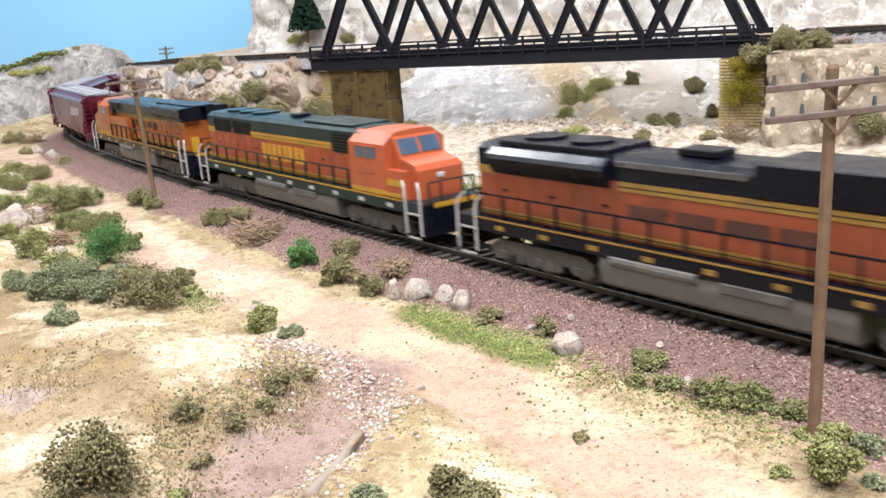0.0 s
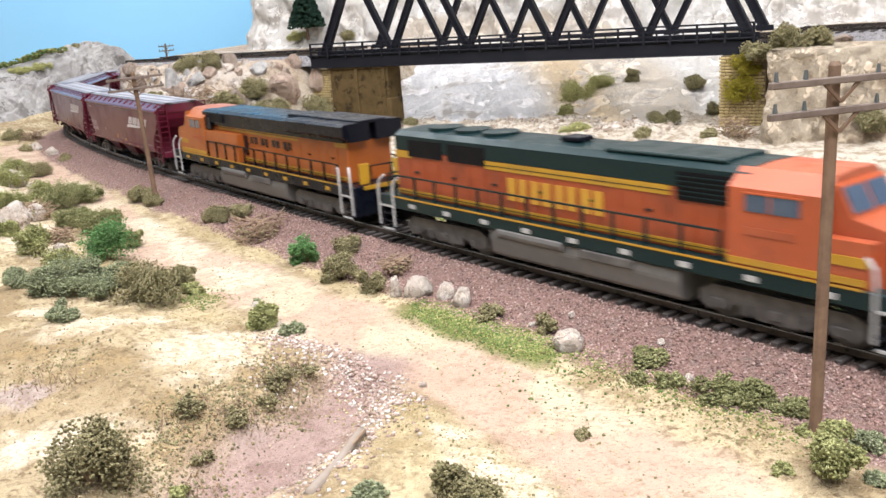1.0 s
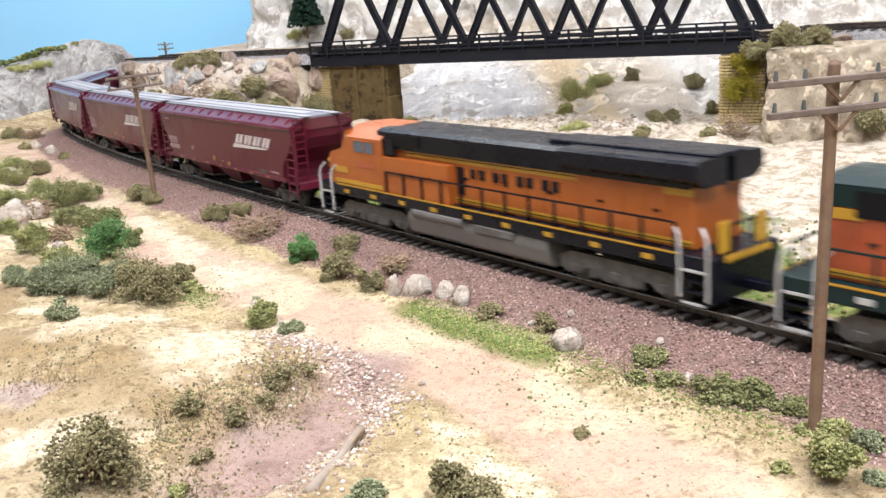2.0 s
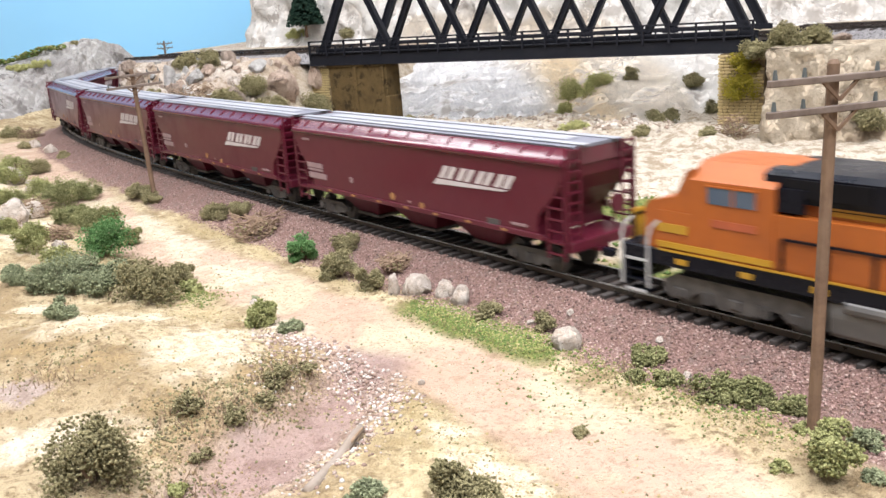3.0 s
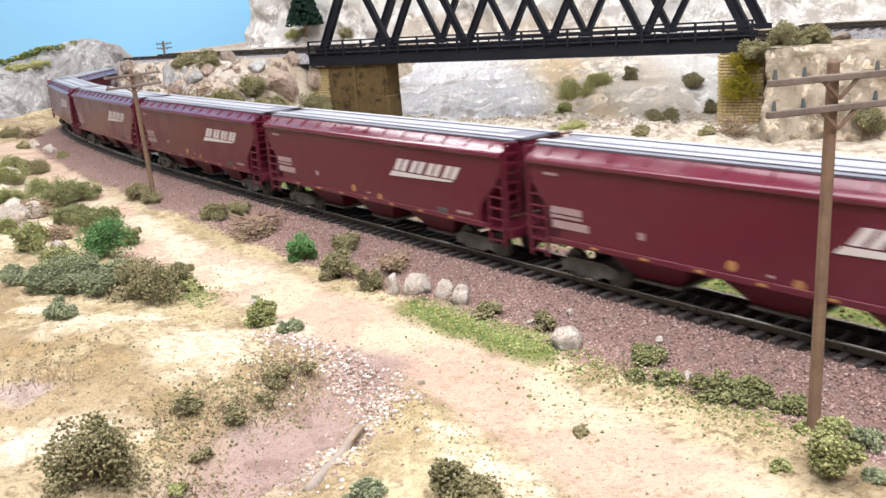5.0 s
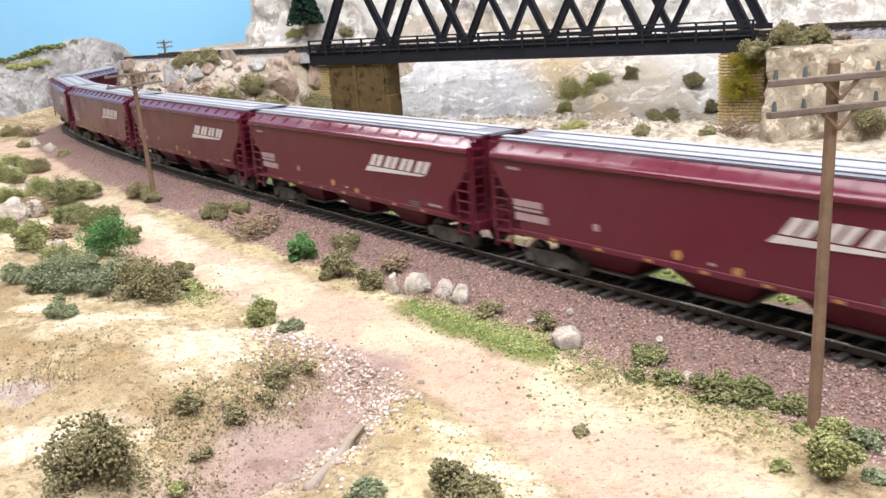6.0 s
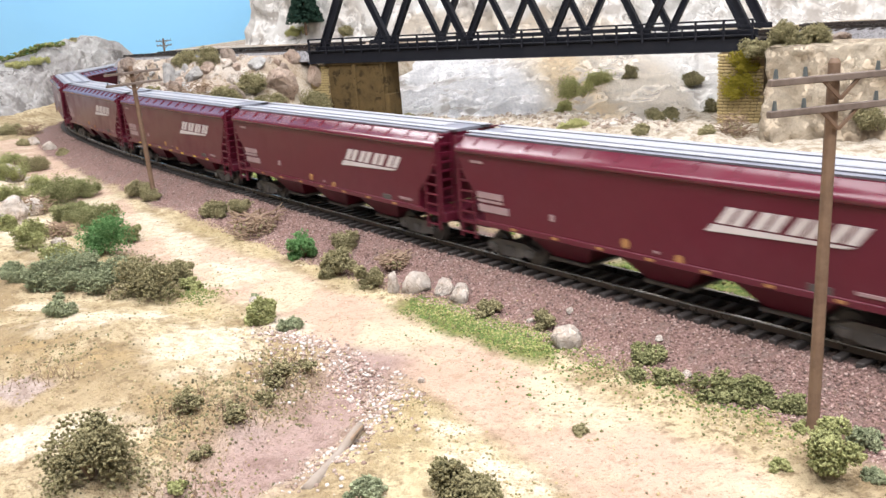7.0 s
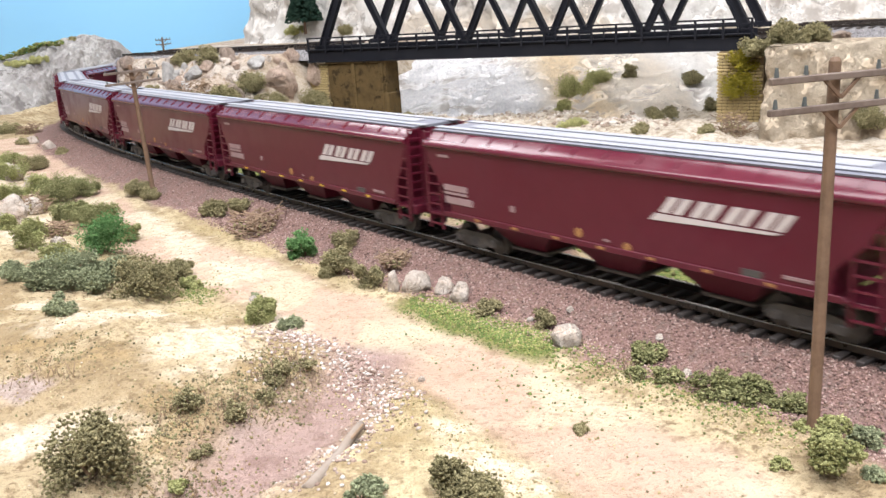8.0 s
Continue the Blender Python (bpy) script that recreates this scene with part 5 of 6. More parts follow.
def brush(x, y, z, w, h, label):
    """Dry brush: a tangle of bent twigs."""
    _count[0] += 1
    rng = np.random.RandomState(500 + _count[0])
    th = thing("dry_brush", label, "brush", pose(x, y, z - 0.0005), "dry brush on the layout")
    bm = bmesh.new()
    for k in range(230):
        a, b = rng.rand(2) * math.tau
        rr = math.sqrt(rng.rand()) * w * .45
        p = Vector((rr * math.cos(a), rr * math.sin(a), rng.rand() ** 1.6 * h * .7))
        for s in range(2):
            d = Vector((math.cos(b), math.sin(b), rng.uniform(-.25, .7))) * rng.uniform(.07, .17) * w
            q = p + d
            q.z = max(q.z, -0.0005)
            rod(bm, p, q, 0.00036, 4, r2=0.00022)
            p, b = q, b + rng.uniform(-.9, .9)
    part("twig_tangle", bm, TWIG, th)
    rng2 = np.random.RandomState(900 + _count[0])
    n = 70
    a, rr = rng2.rand(n) * math.tau, np.sqrt(rng2.rand(n)) * w * .45
    c = np.stack([rr * np.cos(a), rr * np.sin(a), rng2.rand(n) * h * .45], -1)
    f = new("dry_leaf", lumps_mesh("dry_leaf", c, rng2.uniform(.0005, .0011, n), OLIVE, rng2))
    f.parent = th
    return th


OLIVE_BUSHES = ((-0.0938, 0.2135, 0.024, 0.0204), (-0.0031, 0.1947, 0.0094, 0.0121), (0.0033, 0.1896, 0.0144, 0.0079), (-0.1293, 0.3829, 0.0296, 0.0202), (-0.1196, 0.4031, 0.0129, 0.0109), (-0.3416, 0.7713, 0.0263, 0.0144), (-0.2046, 0.6202, 0.0194, 0.0117), (-0.1925, 0.6077, 0.0122, 0.0084), (-0.1337, 0.5303, 0.0151, 0.01), (-0.1153, 0.5247, 0.0165, 0.0073), (-0.0475, 0.3956, 0.0191, 0.0115), (-0.032, 0.3718, 0.012, 0.012), (-0.0467, 0.4263, 0.0142, 0.0109), (0.0155, 0.3257, 0.0128, 0.0053), (0.0343, 0.3059, 0.01, 0.007), (0.0626, 0.2684, 0.0107, 0.008), (0.0634, 0.2492, 0.0083, 0.0047), (0.0747, 0.2381, 0.0128, 0.0067), (0.0831, 0.2343, 0.0126, 0.0079), (0.0904, 0.2278, 0.0108, 0.0062), (0.034, 0.2245, 0.004, 0.003), (0.0555, 0.2560, 0.0070, 0.0040))
SPARSE_BUSHES = ((-0.0765, 0.2460, 0.0085, 0.0085), (-0.0630, 0.2440, 0.0085, 0.0050), (-0.0545, 0.2680, 0.0105, 0.0070), (-0.0480, 0.2800, 0.0090, 0.0040), (-0.0570, 0.2560, 0.0070, 0.0040), (-0.0700, 0.2280, 0.0070, 0.0035))
GREEN_BUSHES = ((-0.1707, 0.452, 0.0288, 0.0216), (-0.2045, 0.5355, 0.0338, 0.0142), (-0.0675, 0.4278, 0.0164, 0.0142), (-0.2576, 0.6114, 0.0383, 0.0222), (-0.224, 0.5614, 0.0177, 0.0106), (-0.2475, 0.6311, 0.0237, 0.0158), (-0.1702, 0.4858, 0.0139, 0.0123), (-0.2288, 0.5505, 0.0173, 0.0121))
LIGHT_BUSHES = ((-0.2133, 0.4653, 0.0171, 0.0171), (-0.3371, 0.7184, 0.0268, 0.0156), (-0.2821, 0.595, 0.0186, 0.0149), (-0.2468, 0.508, 0.0128, 0.0096), (-0.0714, 0.335, 0.012, 0.0098), (0.0885, 0.1935, 0.0135, 0.0165), (-0.0735, 0.2148, 0.0051, 0.0032), (0.0775, 0.1983, 0.0048, 0.0025), (-0.112, 0.3886, 0.0113, 0.005), (-0.3637, 0.7895, 0.0294, 0.0147), (-0.1833, 0.426, 0.0163, 0.0109), (-0.2887, 0.6544, 0.0204, 0.0143), (0.0895, 0.2147, 0.0044, 0.0026))
SAGE_BUSHES = ((-0.1679, 0.3981, 0.0281, 0.0141), (-0.1789, 0.3938, 0.0152, 0.0114), (-0.155, 0.39, 0.0176, 0.0088), (-0.1489, 0.3368, 0.0109, 0.0098), (-0.059, 0.3249, 0.0102, 0.0051), (-0.0232, 0.1941, 0.012, 0.0053), (0.1014, 0.2072, 0.0085, 0.0057), (0.0962, 0.1902, 0.0059, 0.0029), (-0.08, 0.3663, 0.0033, 0.0033), (-0.1504, 0.4068, 0.0157, 0.0104), (-0.1993, 0.406, 0.013, 0.0078))
DRY_BRUSH = ((-0.2165, 0.506, -0.0116, 0.016, 0.0112), (-0.2614, 0.5793, -0.0113, 0.0218, 0.0146), (-0.1006, 0.4856, -0.0126, 0.0277, 0.0169), (-0.0216, 0.3916, -0.0092, 0.0151, 0.0075), (-0.4642, 1.058, -0.0132, 0.026, 0.0143), (-0.2364, 0.9317, 0.0231, 0.0455, 0.0228), (0.2363, 0.7188, -0.0137, 0.0269, 0.0224))
FAR_OLIVE_A = ((-0.1884, 0.9544, 0.0315, 0.0349, 0.0232), (-0.1677, 0.94, 0.0131, 0.046, 0.0161), (-0.1239, 0.9832, -0.0004, 0.0314, 0.0362), (-0.2437, 1.036, 0.0554, 0.0263, 0.0238), (-0.28, 1.075, 0.0536, 0.0325, 0.0227), (-0.118, 1.36, 0.068, 0.024, 0.016), (0.2116, 0.9824, 0.0155, 0.015, 0.018), (0.2651, 0.9352, 0.0092, 0.0201, 0.0126), (0.2068, 0.835, -0.0132, 0.031, 0.0155), (0.1721, 0.7622, -0.0134, 0.0237, 0.0095), (0.2587, 0.8492, -0.0095, 0.0157, 0.0315), (0.2076, 0.6977, -0.011, 0.0156, 0.0217))
FAR_OLIVE_B = ((0.3136, 0.6514, -0.0007, 0.0284, 0.0162), (0.279, 0.728, 0.054, 0.024, 0.0290), (0.294, 0.716, 0.054, 0.0227, 0.0210), (0.262, 0.741, 0.0476, 0.034, 0.0155), (-0.4908, 1.068, -0.0114, 0.0262, 0.0144), (-0.4256, 0.9591, -0.0128, 0.0236, 0.0106), (-0.3501, 0.8559, -0.0121, 0.0159, 0.0085), (-0.5373, 1.427, 0.0825, 0.0188, 0.0086), (-0.2051, 0.9336, 0.0265, 0.0342, 0.0142), (-0.2984, 0.9916, 0.0302, 0.0241, 0.0091), (-0.0285, 0.9464, -0.0125, 0.0175, 0.0117))
FAR_LIGHT = ((0.1506, 0.9677, 0.0025, 0.0356, 0.0237), (0.1766, 0.979, 0.0086, 0.03, 0.021), (0.1311, 0.9184, -0.0085, 0.017, 0.0124), (0.1263, 0.8336, -0.0159, 0.031, 0.0145), (0.2524, 0.7528, 0.0154, 0.0195, 0.0232), (0.2531, 0.752, 0.036, 0.0138, 0.0184), (-0.587, 1.332, 0.0541, 0.0402, 0.0112), (-0.5524, 1.329, 0.0583, 0.032, 0.0112), (-0.1979, 1.415, 0.0731, 0.0425, 0.0153))
for x, y, w, h in OLIVE_BUSHES:
    bush(x, y, zg(x, y), w, h * 1.02, OLIVE_GREEN if x > 0.05 else OLIVE, "olive-green foam bush beside the ballast" if x > 0.05 else "big round olive foam bush on sandy ground" if w > 0.022 else "olive-brown foam bush on sandy ground")
for k, (x, y, w, h) in enumerate(GREEN_BUSHES):
    deep = k in (0, 2)
    bush(x, y, zg(x, y), w * (0.78 if w > 0.033 else 0.95), h * 1.05, LEAF_GREEN if deep else OLIVE_GREEN, "deep green foam bush on sandy ground" if deep else "olive-green foam bush on sandy ground")
for x, y, w, h in LIGHT_BUSHES:
    bush(x, y, zg(x, y), w, h, LIGHT_GREEN, "light green foam bush on sandy ground")
for x, y, w, h in SAGE_BUSHES:
    bush(x, y, zg(x, y), w, h * (1.2 if y > 0.38 else 1.0), SAGE, "grey-green foam bush on sandy ground")
for x, y, w, h in SPARSE_BUSHES:
    bush(x, y, zg(x, y), w, h, OLIVE, "sparse olive scrub on the gully's bank", open_=0.62)
for x, y, z, w, h in DRY_BRUSH:
    brush(x, y, z, w, h, "tangle of dry brown twigs on the ground")
for x, y, z, w, h in FAR_OLIVE_A + FAR_OLIVE_B:
    bush(x, y, z - 0.22 * h, w, h, OLIVE, "olive foam bush on the rocky slope", 0.0016, "bushes on the rocks")
for k, (x, y, z, w, h) in enumerate(FAR_LIGHT):
    bush(x, y, z - 0.22 * min(h, w), w * (1.5 if k in (4, 5) else 1.0), h, MOSS if k in (4, 5) else CLIFF_GREEN, "yellow-green moss clump on the stone abutment" if k in (4, 5) else "light green foam clump on the pale rock", 0.0015, "bushes on the rocks", 0.25)


def build_pine(x, y, z, w, h):
    th = thing("pine_tree", "dark green model pine on the cliff ledge", "tree", pose(x, y, z - 0.002))
    bm = bmesh.new()
    rod(bm, (0, 0, -0.002), (0, 0, h), 0.0022, 8, r2=0.0004)
    part("trunk", bm, WOOD, th)
    rng = np.random.RandomState(77)
    cs = []
    for k in range(70):
        zz = h * (0.24 + 0.76 * k / 70)
        rad = w * 0.5 * (1 - 0.85 * k / 70)
        for a in rng.rand(9) * math.tau:
            for f in np.linspace(0.25, 1, 7):
                cs.append((math.cos(a) * rad * f, math.sin(a) * rad * f, zz - 0.004 * f + rng.randn() * 0.001))
    crown = new("crown", lumps_mesh("crown", np.array(cs), rng.uniform(.0009, .0019, len(cs)), PINE, rng))
    crown.parent = th
    return th


build_pine(-0.179, 1.385, 0.0735, 0.056, 0.085)

# ---------------------------------------------------------------- stones, log and litter
PALE_STONE = rock("pale_boulder", (0.66, 0.60, 0.54), (0.48, 0.39, 0.31), (0.24, 0.17, 0.12), 90.0, 0.0012)
BROWN_STONE = rock("brown_boulder", (0.44, 0.36, 0.30), (0.33, 0.25, 0.20), (0.16, 0.11, 0.09), 45.0, 0.0025)
PINK_STONE = rock("pinkish_boulder", (0.56, 0.44, 0.36), (0.44, 0.32, 0.25), (0.20, 0.14, 0.11), 45.0, 0.0025)


def boulder(x, y, z, w, h, material, label, seed, angular=0.3, group="boulders beside the road"):
    rng = np.random.RandomState(seed)
    bm = bmesh.new()
    bmesh.ops.create_icosphere(bm, subdivisions=3 if w > 0.012 or angular < 0.4 else 2, radius=1.0)
    planes = rng.randn(9, 3)
    planes /= np.linalg.norm(planes, axis=1, keepdims=True)
    cut = rng.uniform(1 - angular * 1.4, 1.0, 9)
    for v in bm.verts:
        p = np.array(v.co)
        for n, c in zip(planes, cut):
            d = p @ n
            if d > c:
                p = p - n * (d - c) * 0.9
        p = p * (1 + 0.16 * noise.noise(Vector(p * 2.0 + seed)) + 0.12 * noise.noise(Vector(p * 5 + seed)) + 0.06 * noise.noise(Vector(p * 11 + seed)))
        v.co = (p[0] * w / 2, p[1] * w / 2 * 0.9, p[2] * h * 0.62 + h * 0.36)
    ob = new("boulder", mesh_of("boulder", bm, material, angular < 0.4))
    ob.matrix_basis = pose(x, y, z, 0, 0, rng.rand() * 360)
    return tagged(ob, label, "boulder", group)


NEAR_ROCKS = ((-0.0215, 0.3596, 0.0058, 0.0105), (-0.0119, 0.3563, 0.012, 0.0097), (-0.0008, 0.3525, 0.0087, 0.008), (0.0057, 0.3435, 0.0094, 0.0089), (0.0388, 0.2858, 0.0104, 0.0085))
FAR_ROCKS = ((-0.2212, 1.037, 0.0563, 0.0263, 0.0251), (-0.2431, 1.022, 0.0452, 0.0248, 0.0186), (-0.2582, 1.018, 0.0404, 0.0247, 0.0161), (-0.1978, 0.938, 0.0228, 0.0286, 0.0172), (-0.1563, 0.9669, 0.023, 0.0413, 0.0295), (-0.2921, 1.038, 0.035, 0.0252, 0.0252), (-0.3358, 1.077, 0.0346, 0.0262, 0.0196), (-0.1498, 1.026, 0.051, 0.031, 0.0186), (-0.1797, 0.983, 0.0497, 0.0298, 0.0119), (-0.3675, 1.145, 0.0516, 0.0277, 0.0138), (-0.1241, 1.003, 0.0327, 0.0244, 0.0183), (-0.2654, 1.003, 0.027, 0.0244, 0.0153), (0.3238, 0.7317, 0.0553, 0.0267, 0.0062), (0.1964, 0.7735, -0.0127, 0.0067, 0.0048), (0.2172, 0.8254, -0.0143, 0.0072, 0.0051), (0.1854, 0.7583, -0.0133, 0.0066, 0.0047))
for k, (x, y, w, h) in enumerate(NEAR_ROCKS):
    boulder(x, y, zg(x, y) - 0.0008, w, h, PALE_STONE, "upright pale stone beside the ballast" if k == 0 else "rounded pale boulder beside the ballast", 20 + k)
VERGE_ROCKS = ((-0.3040, 0.6837, 0.0159), (-0.2574, 0.5429, 0.0226), (-0.2605, 0.5772, 0.0159), (-0.2044, 0.4759, 0.0098), (-0.3360, 0.7165, 0.0197), (-0.0796, 0.3617, 0.0043), (0.0676, 0.2761, 0.0030), (0.0704, 0.2543, 0.0035), (0.0438, 0.3084, 0.0033), (-0.3795, 0.9039, 0.0159), (-0.4170, 0.9537, 0.0129), (-0.0098, 0.2662, 0.0029), (0.0150, 0.3350, 0.0031), (0.0300, 0.3129, 0.0033))
for k, (x, y, w) in enumerate(VERGE_ROCKS):
    boulder(x, y, zg(x, y) - w * 0.12, w, w * 0.75, PALE_STONE, "pale stone on the sandy verge", 300 + k, 0.4, "stones on the verge")
for k, (x, y, z, w, h) in enumerate(FAR_ROCKS):
    boulder(x, y, z - h * 0.25, w * 0.85, h * 1.15, (BROWN_STONE, PINK_STONE, GREY_ROCK)[k % 3], "angular weathered rock on the hillside", 40 + k, 0.5, "rocks on the hillside")
rng_h = np.random.RandomState(5)
for k in range(150):
    u, w_ = rng_h.uniform(-0.30, -0.01), rng_h.uniform(-0.13, -0.015)
    x, y = BR[0] + BR_D[0] * u + BR_N[0] * w_, BR[1] + BR_D[1] * u + BR_N[1] * w_
    d_ = float(line_distance(np.array([x]), np.array([y]))[0])
    if d_ > 0.05:
        s = rng_h.uniform(0.005, 0.019)
        boulder(x, y, zg(x, y) - s * 0.25, s, s * rng_h.uniform(.5, .95), (PALE_STONE, PINK_STONE, PALE_STONE, GREY_ROCK, BROWN_STONE, PALE_STONE)[k % 6], "angular weathered rock on the hillside", 80 + k, 0.55, "rocks on the hillside")


def build_log():
    lg = thing("log", "weathered grey log lying on pebbles", "log")
    a, b = Vector((-0.0372, 0.2020, -0.0115)), Vector((-0.0257, 0.2325, -0.0100))
    bm = bmesh.new()
    n = 12
    prev = None
    for i in range(n + 1):
        t = i / n
        c = a.lerp(b, t) + Vector((0.0004 * math.sin(t * 5), 0, 0.0003 * math.sin(t * 9)))
        r = 0.0016 * (1 - 0.25 * t)
        side = Vector((b - a)).cross(Vector((0, 0, 1))).normalized()
        ring = [bm.verts.new(c + side * math.cos(k * math.tau / 9) * r * (1 + .12 * math.sin(k * 5)) + Vector((0, 0, math.sin(k * math.tau / 9) * r))) for k in range(9)]
        if prev:
            for k in range(9):
                bm.faces.new((prev[k], prev[(k + 1) % 9], ring[(k + 1) % 9], ring[k]))
        else:
            bm.faces.new(ring[::-1])
        prev = ring
    bm.faces.new(prev)
    part("trunk", bm, painted("bleached_wood", (0.24, 0.20, 0.165), 0.85, (0.2, 0.15, 0.11), 0.8, scale=200.0), lg, smooth=True)
    bm = bmesh.new()
    rod(bm, a.lerp(b, 0.7), a.lerp(b, 0.8) + Vector((0.003, 0.001, 0.003)), 0.0005, 6, r2=0.0003)
    part("branch_stub", bm, TWIG, lg)
    return lg


build_log()


def scatter(name, label, category, xy, sizes, material, base, squash, seed, lift=0.2, kind="stuff"):
    rng = np.random.RandomState(seed)
    z = ground_height(xy[:, 0], xy[:, 1])[0]
    c = np.column_stack([xy, z + sizes * lift])
    ob = new(name, lumps_mesh(name, c, sizes, material, rng, base, squash))
    return tagged(ob, label, category, kind=kind)


def by_island(name, colours, rough=0.9):
    """A material whose pieces differ one from the next."""
    m, nt, b = nodes_of(name)
    geo = nt.nodes.new("ShaderNodeNewGeometry")
    ramp = nt.nodes.new("ShaderNodeValToRGB")
    ramp.color_ramp.interpolation = "CONSTANT"
    while len(ramp.color_ramp.elements) < len(colours):
        ramp.color_ramp.elements.new(0.5)
    for k, c in enumerate(colours):
        ramp.color_ramp.elements[k].position, ramp.color_ramp.elements[k].color = k / len(colours), (*c, 1)
    nt.links.new(geo.outputs["Random Per Island"], ramp.inputs[0])
    f = noise_fac(nt, 1500, 2, 0.6, 0.3, 0.7)
    nt.links.new(mixed(nt, math_node(nt, "MULTIPLY", f, 0.35), ramp.outputs[0], (0.12, 0.09, 0.07)), b.inputs["Base Color"])
    b.inputs["Roughness"].default_value = rough
    b.inputs["Specular IOR Level"].default_value = 0.2
    return m


rng_s = np.random.RandomState(11)


def along_line(n, s0, s1, d0, d1):
    s, d = rng_s.uniform(s0, s1, n), rng_s.uniform(d0, d1, n)
    x, y, a = line(s)
    return np.column_stack([x - np.sin(a) * d, y + np.cos(a) * d])


def along_path(n, pts, spread):
    pts = np.asarray(pts)
    t = rng_s.uniform(0, len(pts) - 1.001, n)
    i = t.astype(int)
    f = (t - i)[:, None]
    return pts[i] * (1 - f) + pts[i + 1] * f + rng_s.randn(n, 2) * spread


BALLAST = by_island("pink_ballast_stone", ((0.38, 0.25, 0.225), (0.30, 0.19, 0.165), (0.22, 0.135, 0.12), (0.46, 0.34, 0.30), (0.13, 0.085, 0.075), (0.33, 0.21, 0.18)))
xy = np.concatenate([along_line(19000, -0.16, 0.30, -0.047, -0.0135), along_line(5000, 0.30, 0.75, -0.045, -0.0135), along_line(3000, -0.16, 0.4, 0.012, 0.036)])
scatter("ballast_stones", "loose pink-brown ballast stones along the line", "ballast", xy, rng_s.uniform(.00024, .00064, len(xy)), BALLAST, (OCT_V, OCT_F), 0.8, 31)
PEBBLE = by_island("pale_pebbles", ((0.46, 0.40, 0.36), (0.36, 0.28, 0.24), (0.56, 0.52, 0.48), (0.24, 0.165, 0.135), (0.32, 0.235, 0.19)))
xy = np.concatenate([along_path(1500, ((-0.066, 0.320), (-0.046, 0.304), (-0.030, 0.278), (-0.0173, 0.2542)), 0.0042), along_path(700, ((-0.018, 0.255), (-0.0225, 0.241), (-0.030, 0.222), (-0.040, 0.205)), 0.0055), along_path(220, ((-0.062, 0.310), (-0.056, 0.285), (-0.052, 0.262)), 0.007)])
scatter("pale_pebbles", "pale pebbles strewn beside the gully", "pebbles", xy, 0.00022 + 0.00065 * rng_s.rand(len(xy)) ** 2, PEBBLE, (ICO_V, ICO_F), 0.75, 32)
xy = np.column_stack([rng_s.uniform(-0.30, 0.12, 6000), rng_s.uniform(0.17, 0.62, 6000)])
xy = xy[line_distance(xy[:, 0], xy[:, 1]) < -0.04]
GRIT = by_island("mixed_grit", ((0.30, 0.22, 0.14), (0.50, 0.40, 0.28), (0.17, 0.14, 0.08), (0.66, 0.58, 0.46), (0.13, 0.14, 0.06)))
scatter("grit", "small grit and flock scattered on the sand", "grit", xy, 0.00014 + 0.00042 * rng_s.rand(len(xy)) ** 3, GRIT, (OCT_V, OCT_F), 0.7, 33)
TURF = by_island("green_turf_flock", ((0.13, 0.195, 0.045), (0.19, 0.235, 0.06), (0.075, 0.135, 0.03), (0.30, 0.29, 0.11), (0.12, 0.12, 0.04)))
xy = np.concatenate([along_path(7000, GREEN_VERGE, 0.0048), along_path(1500, ((0.035, 0.283), (0.062, 0.248), (0.085, 0.214)), 0.0055), along_path(900, ((-0.12, 0.392), (-0.100, 0.372)), 0.005), along_path(260, ((-0.01, 0.335), (0.020, 0.272), (0.05, 0.225)), 0.009)])
scatter("turf", "short green turf flock beside the road", "turf", xy, 0.00018 + 0.00042 * rng_s.rand(len(xy)) ** 2, TURF, (OCT_V, OCT_F), 1.0, 34, 0.3)
DRY_TURF = by_island("dry_turf_flock", ((0.46, 0.37, 0.19), (0.36, 0.29, 0.14), (0.20, 0.18, 0.08), (0.54, 0.46, 0.27)))
xy = np.concatenate([along_path(3000, ROAD[3:7] + (0.030, 0.018), 0.005), along_path(2000, ROAD[3:7] - (0.026, 0.020), 0.006), along_path(250, ((-0.085, 0.26), (-0.080, 0.235), (-0.085, 0.205)), 0.008), along_path(260, ROAD[3:7], 0.004), along_path(700, ((-0.12, 0.28), (-0.17, 0.36), (-0.10, 0.25)), 0.022)])
scatter("dry_turf", "dry yellow-brown turf flock beside the road", "turf", xy, 0.00016 + 0.00040 * rng_s.rand(len(xy)) ** 2, DRY_TURF, (OCT_V, OCT_F), 0.9, 35, 0.3)
xy = np.concatenate([along_line(1400, -0.2, 0.45, 0.045, 0.16), along_line(500, -0.15, 0.3, 0.04, 0.10)])
scatter("far_turf", "green turf flock behind the line", "turf", xy, rng_s.uniform(.0006, .0016, len(xy)), TURF, (OCT_V, OCT_F), 0.9, 36, 0.3)
xy = np.column_stack([rng_s.uniform(-0.72, -0.53, 900), np.zeros(900)])
n = len(xy)
u_ = rng_s.rand(n)
cx = -0.74 + 0.20 * u_
c = np.column_stack([cx, 1.40 + rng_s.uniform(-0.05, 0.03, n), 0.048 + 0.030 * np.clip((cx + 0.70) / 0.13, 0, 1.1) + rng_s.uniform(-0.004, 0.002, n)])
tagged(new("crest_turf", lumps_mesh("crest_turf", c, rng_s.uniform(.0015, .004, n), TURF, np.random.RandomState(3), (OCT_V, OCT_F), 0.6)), "green turf flock along the hill's crest", "turf", kind="stuff")
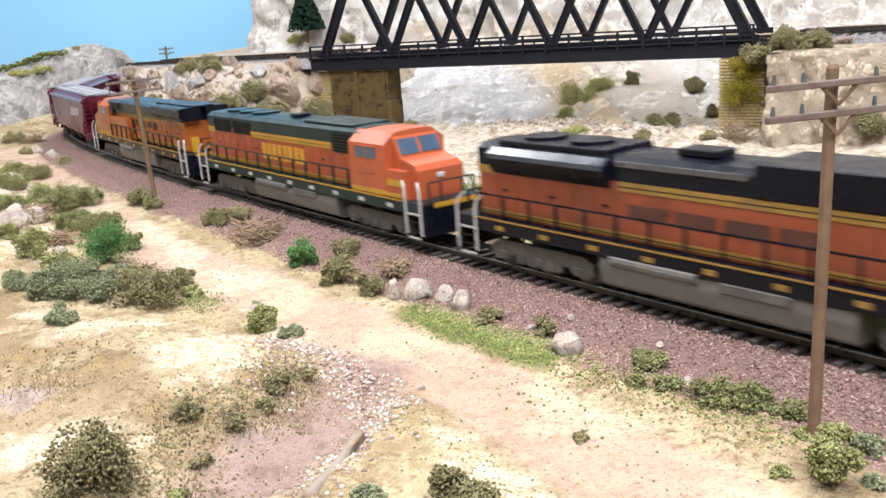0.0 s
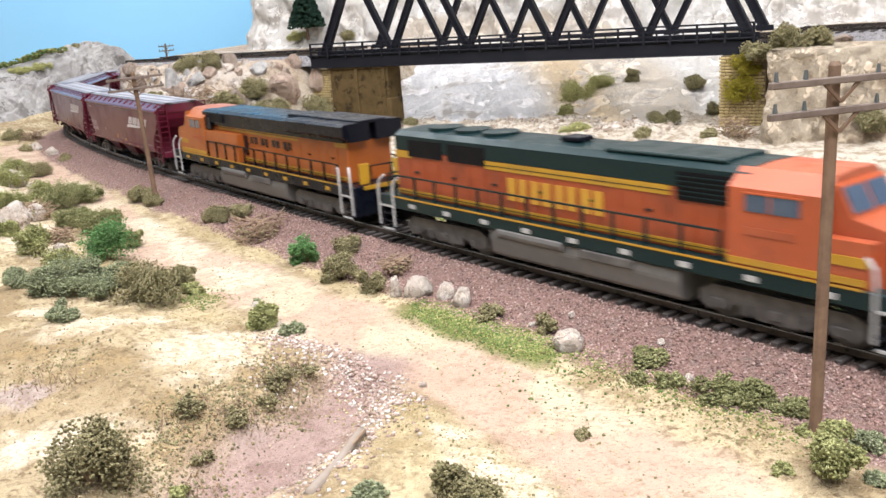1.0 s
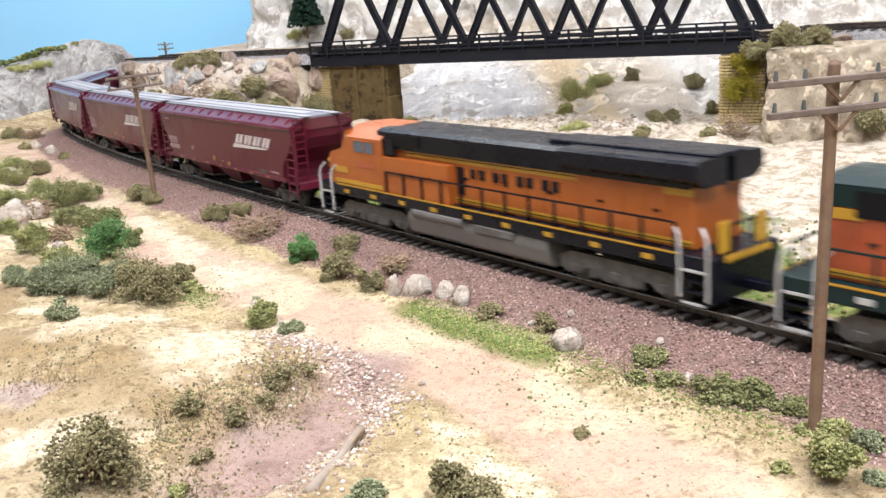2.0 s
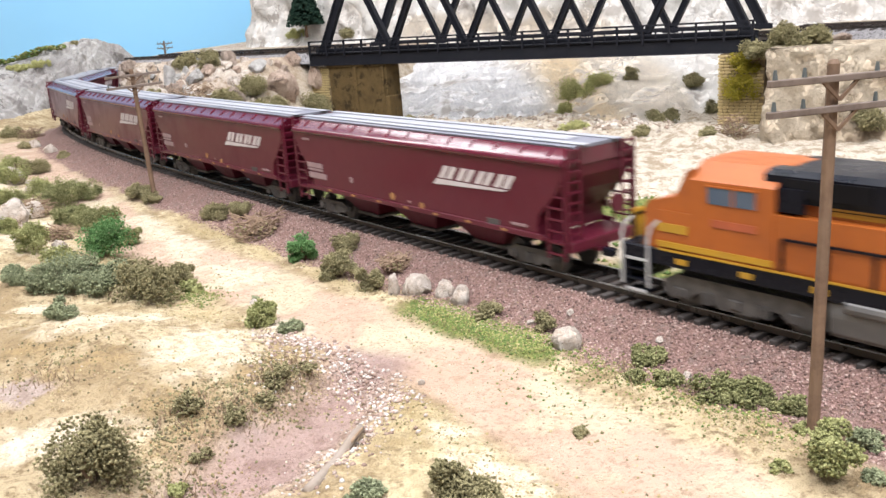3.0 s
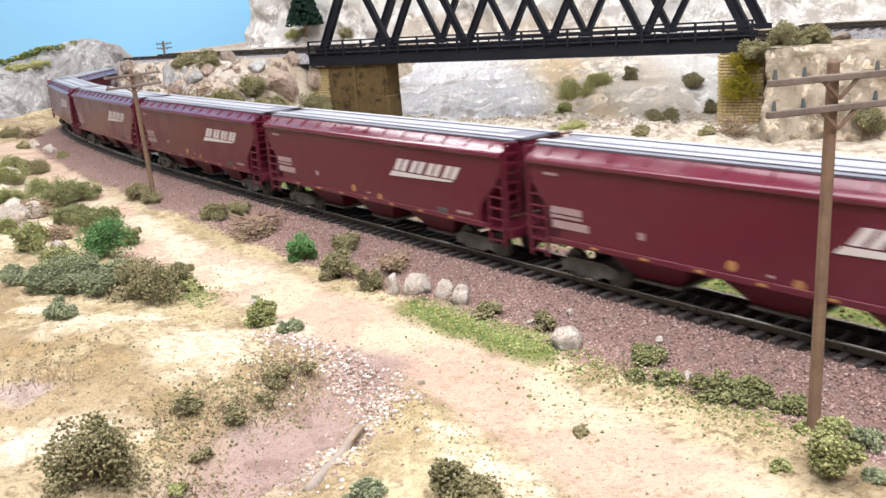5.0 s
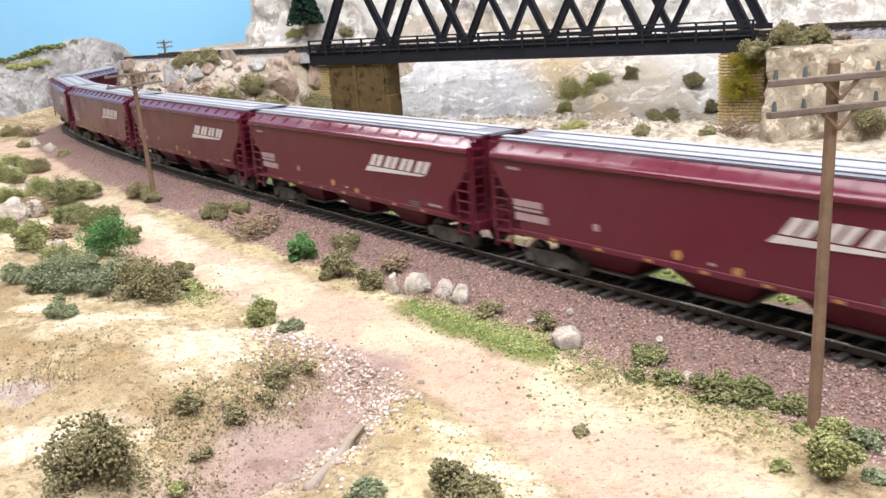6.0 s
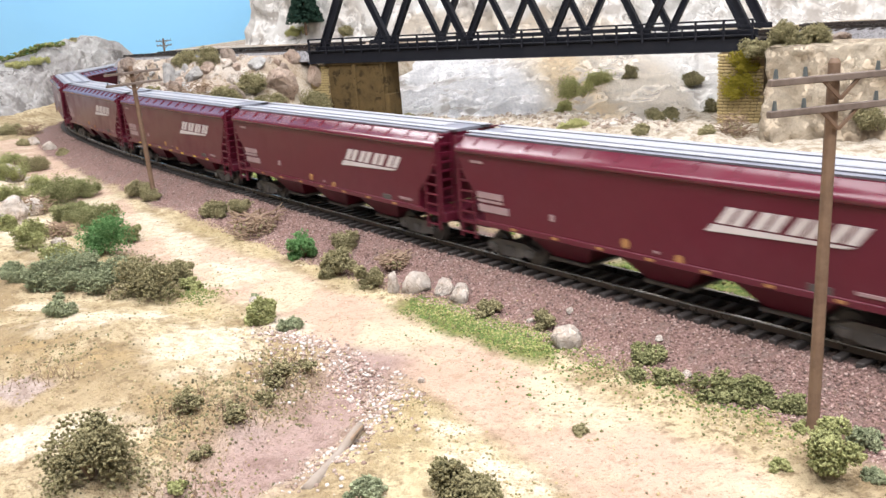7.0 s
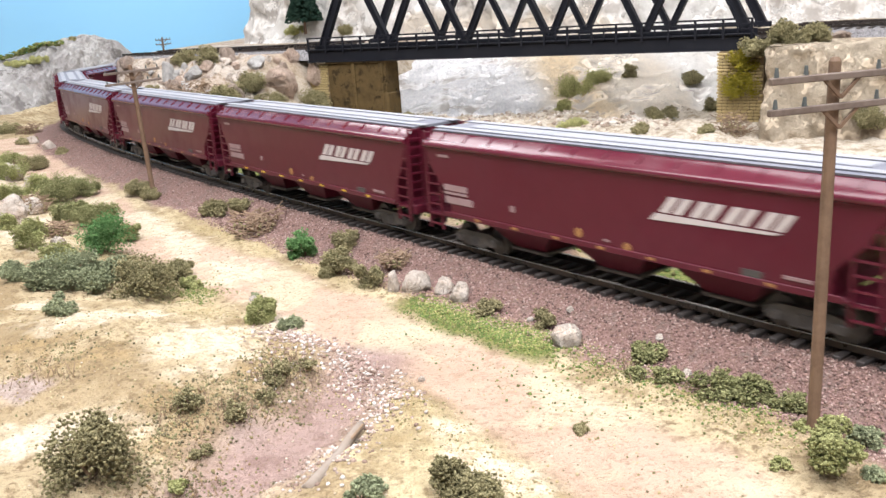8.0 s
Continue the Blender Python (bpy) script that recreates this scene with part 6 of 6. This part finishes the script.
xy = np.concatenate([along_path(500, ((0.150, 0.800), (0.185, 0.840), (0.225, 0.880)), 0.012), along_path(350, ((0.06, 0.88), (0.14, 0.86), (0.20, 0.80)), 0.022), along_path(260, ((-0.02, 0.97), (0.05, 0.93)), 0.02)])
SCREE = by_island("pale_scree_stone", ((0.54, 0.48, 0.41), (0.40, 0.33, 0.27), (0.66, 0.61, 0.55), (0.28, 0.22, 0.17)))
scatter("scree", "pale broken stones at the cliff's foot", "scree", xy, 0.0006 + 0.0022 * rng_s.rand(len(xy)) ** 2, SCREE, (ICO_V, ICO_F), 0.8, 39)
# sparse flock and twigs down the gully's sides
FLOCK = by_island("olive_brown_flock", ((0.17, 0.15, 0.08), (0.26, 0.22, 0.11), (0.10, 0.09, 0.05), (0.33, 0.24, 0.13), (0.19, 0.19, 0.09)))
xy = np.concatenate([along_path(1500, ((-0.058, 0.292), (-0.0546, 0.2647), (-0.0601, 0.247)), 0.0065), along_path(1500, ((-0.072, 0.262), (-0.077, 0.245), (-0.080, 0.220)), 0.0075), along_path(900, ((-0.060, 0.215), (-0.085, 0.205)), 0.008), along_path(500, ((-0.135, 0.27), (-0.120, 0.29), (-0.150, 0.30)), 0.010)])
scatter("gully_flock", "sparse olive-brown flock on the gully's sides", "flock", xy, 0.00015 + 0.00045 * rng_s.rand(len(xy)) ** 2, FLOCK, (OCT_V, OCT_F), 1.1, 38, 0.4)
# dry stems standing in the gully and along the verge
rng_d = np.random.RandomState(61)
for x, y, n, r in ((-0.0546, 0.268, 60, 0.010), (-0.062, 0.246, 45, 0.009), (-0.078, 0.246, 50, 0.009), (-0.052, 0.285, 40, 0.008), (-0.070, 0.214, 40, 0.010), (0.052, 0.262, 30, 0.008), (-0.128, 0.275, 30, 0.010)):
    th = thing("dry_grass_tuft", "dry straw-brown grass stems on sandy ground", "grass tuft", pose(x, y, zg(x, y) - 0.0008), "dry grass tufts")
    bm = bmesh.new()
    for k in range(n):
        px, py = rng_d.randn(2) * r * 0.5
        z0 = zg(x + px, y + py) - zg(x, y)
        tip = Vector((px + rng_d.randn() * 0.0014, py + rng_d.randn() * 0.0014, z0 + 0.0008 + rng_d.uniform(.0012, .0038)))
        rod(bm, (px, py, z0), tip, 0.00022, 3, r2=0.00008)
    part("stem", bm, TWIG, th)


# ---------------------------------------------------------------- motion of the train
def train_place(t):
    """Distance back along the line of the fourth hopper at t seconds; the train slows a little."""
    return 1.33952 - 0.216043 * t + 0.00355373 * t ** 2 - 0.000163432 * t ** 3 - 0.424


def motions():
    times = [i * 0.25 for i in range(33)]
    for k, car in enumerate(HOPPERS):
        walk(car, [(t, on_line(train_place(t) + (k - 1) * PITCH_H, 0.149)) for t in times])
    for k, loco in enumerate(LOCOS):
        off = (-1.4165, -1.1445, -0.8795)[k] + 0.424
        walk(loco, [(t, on_line(train_place(t) + off, 0.160)) for t in times])


motions()
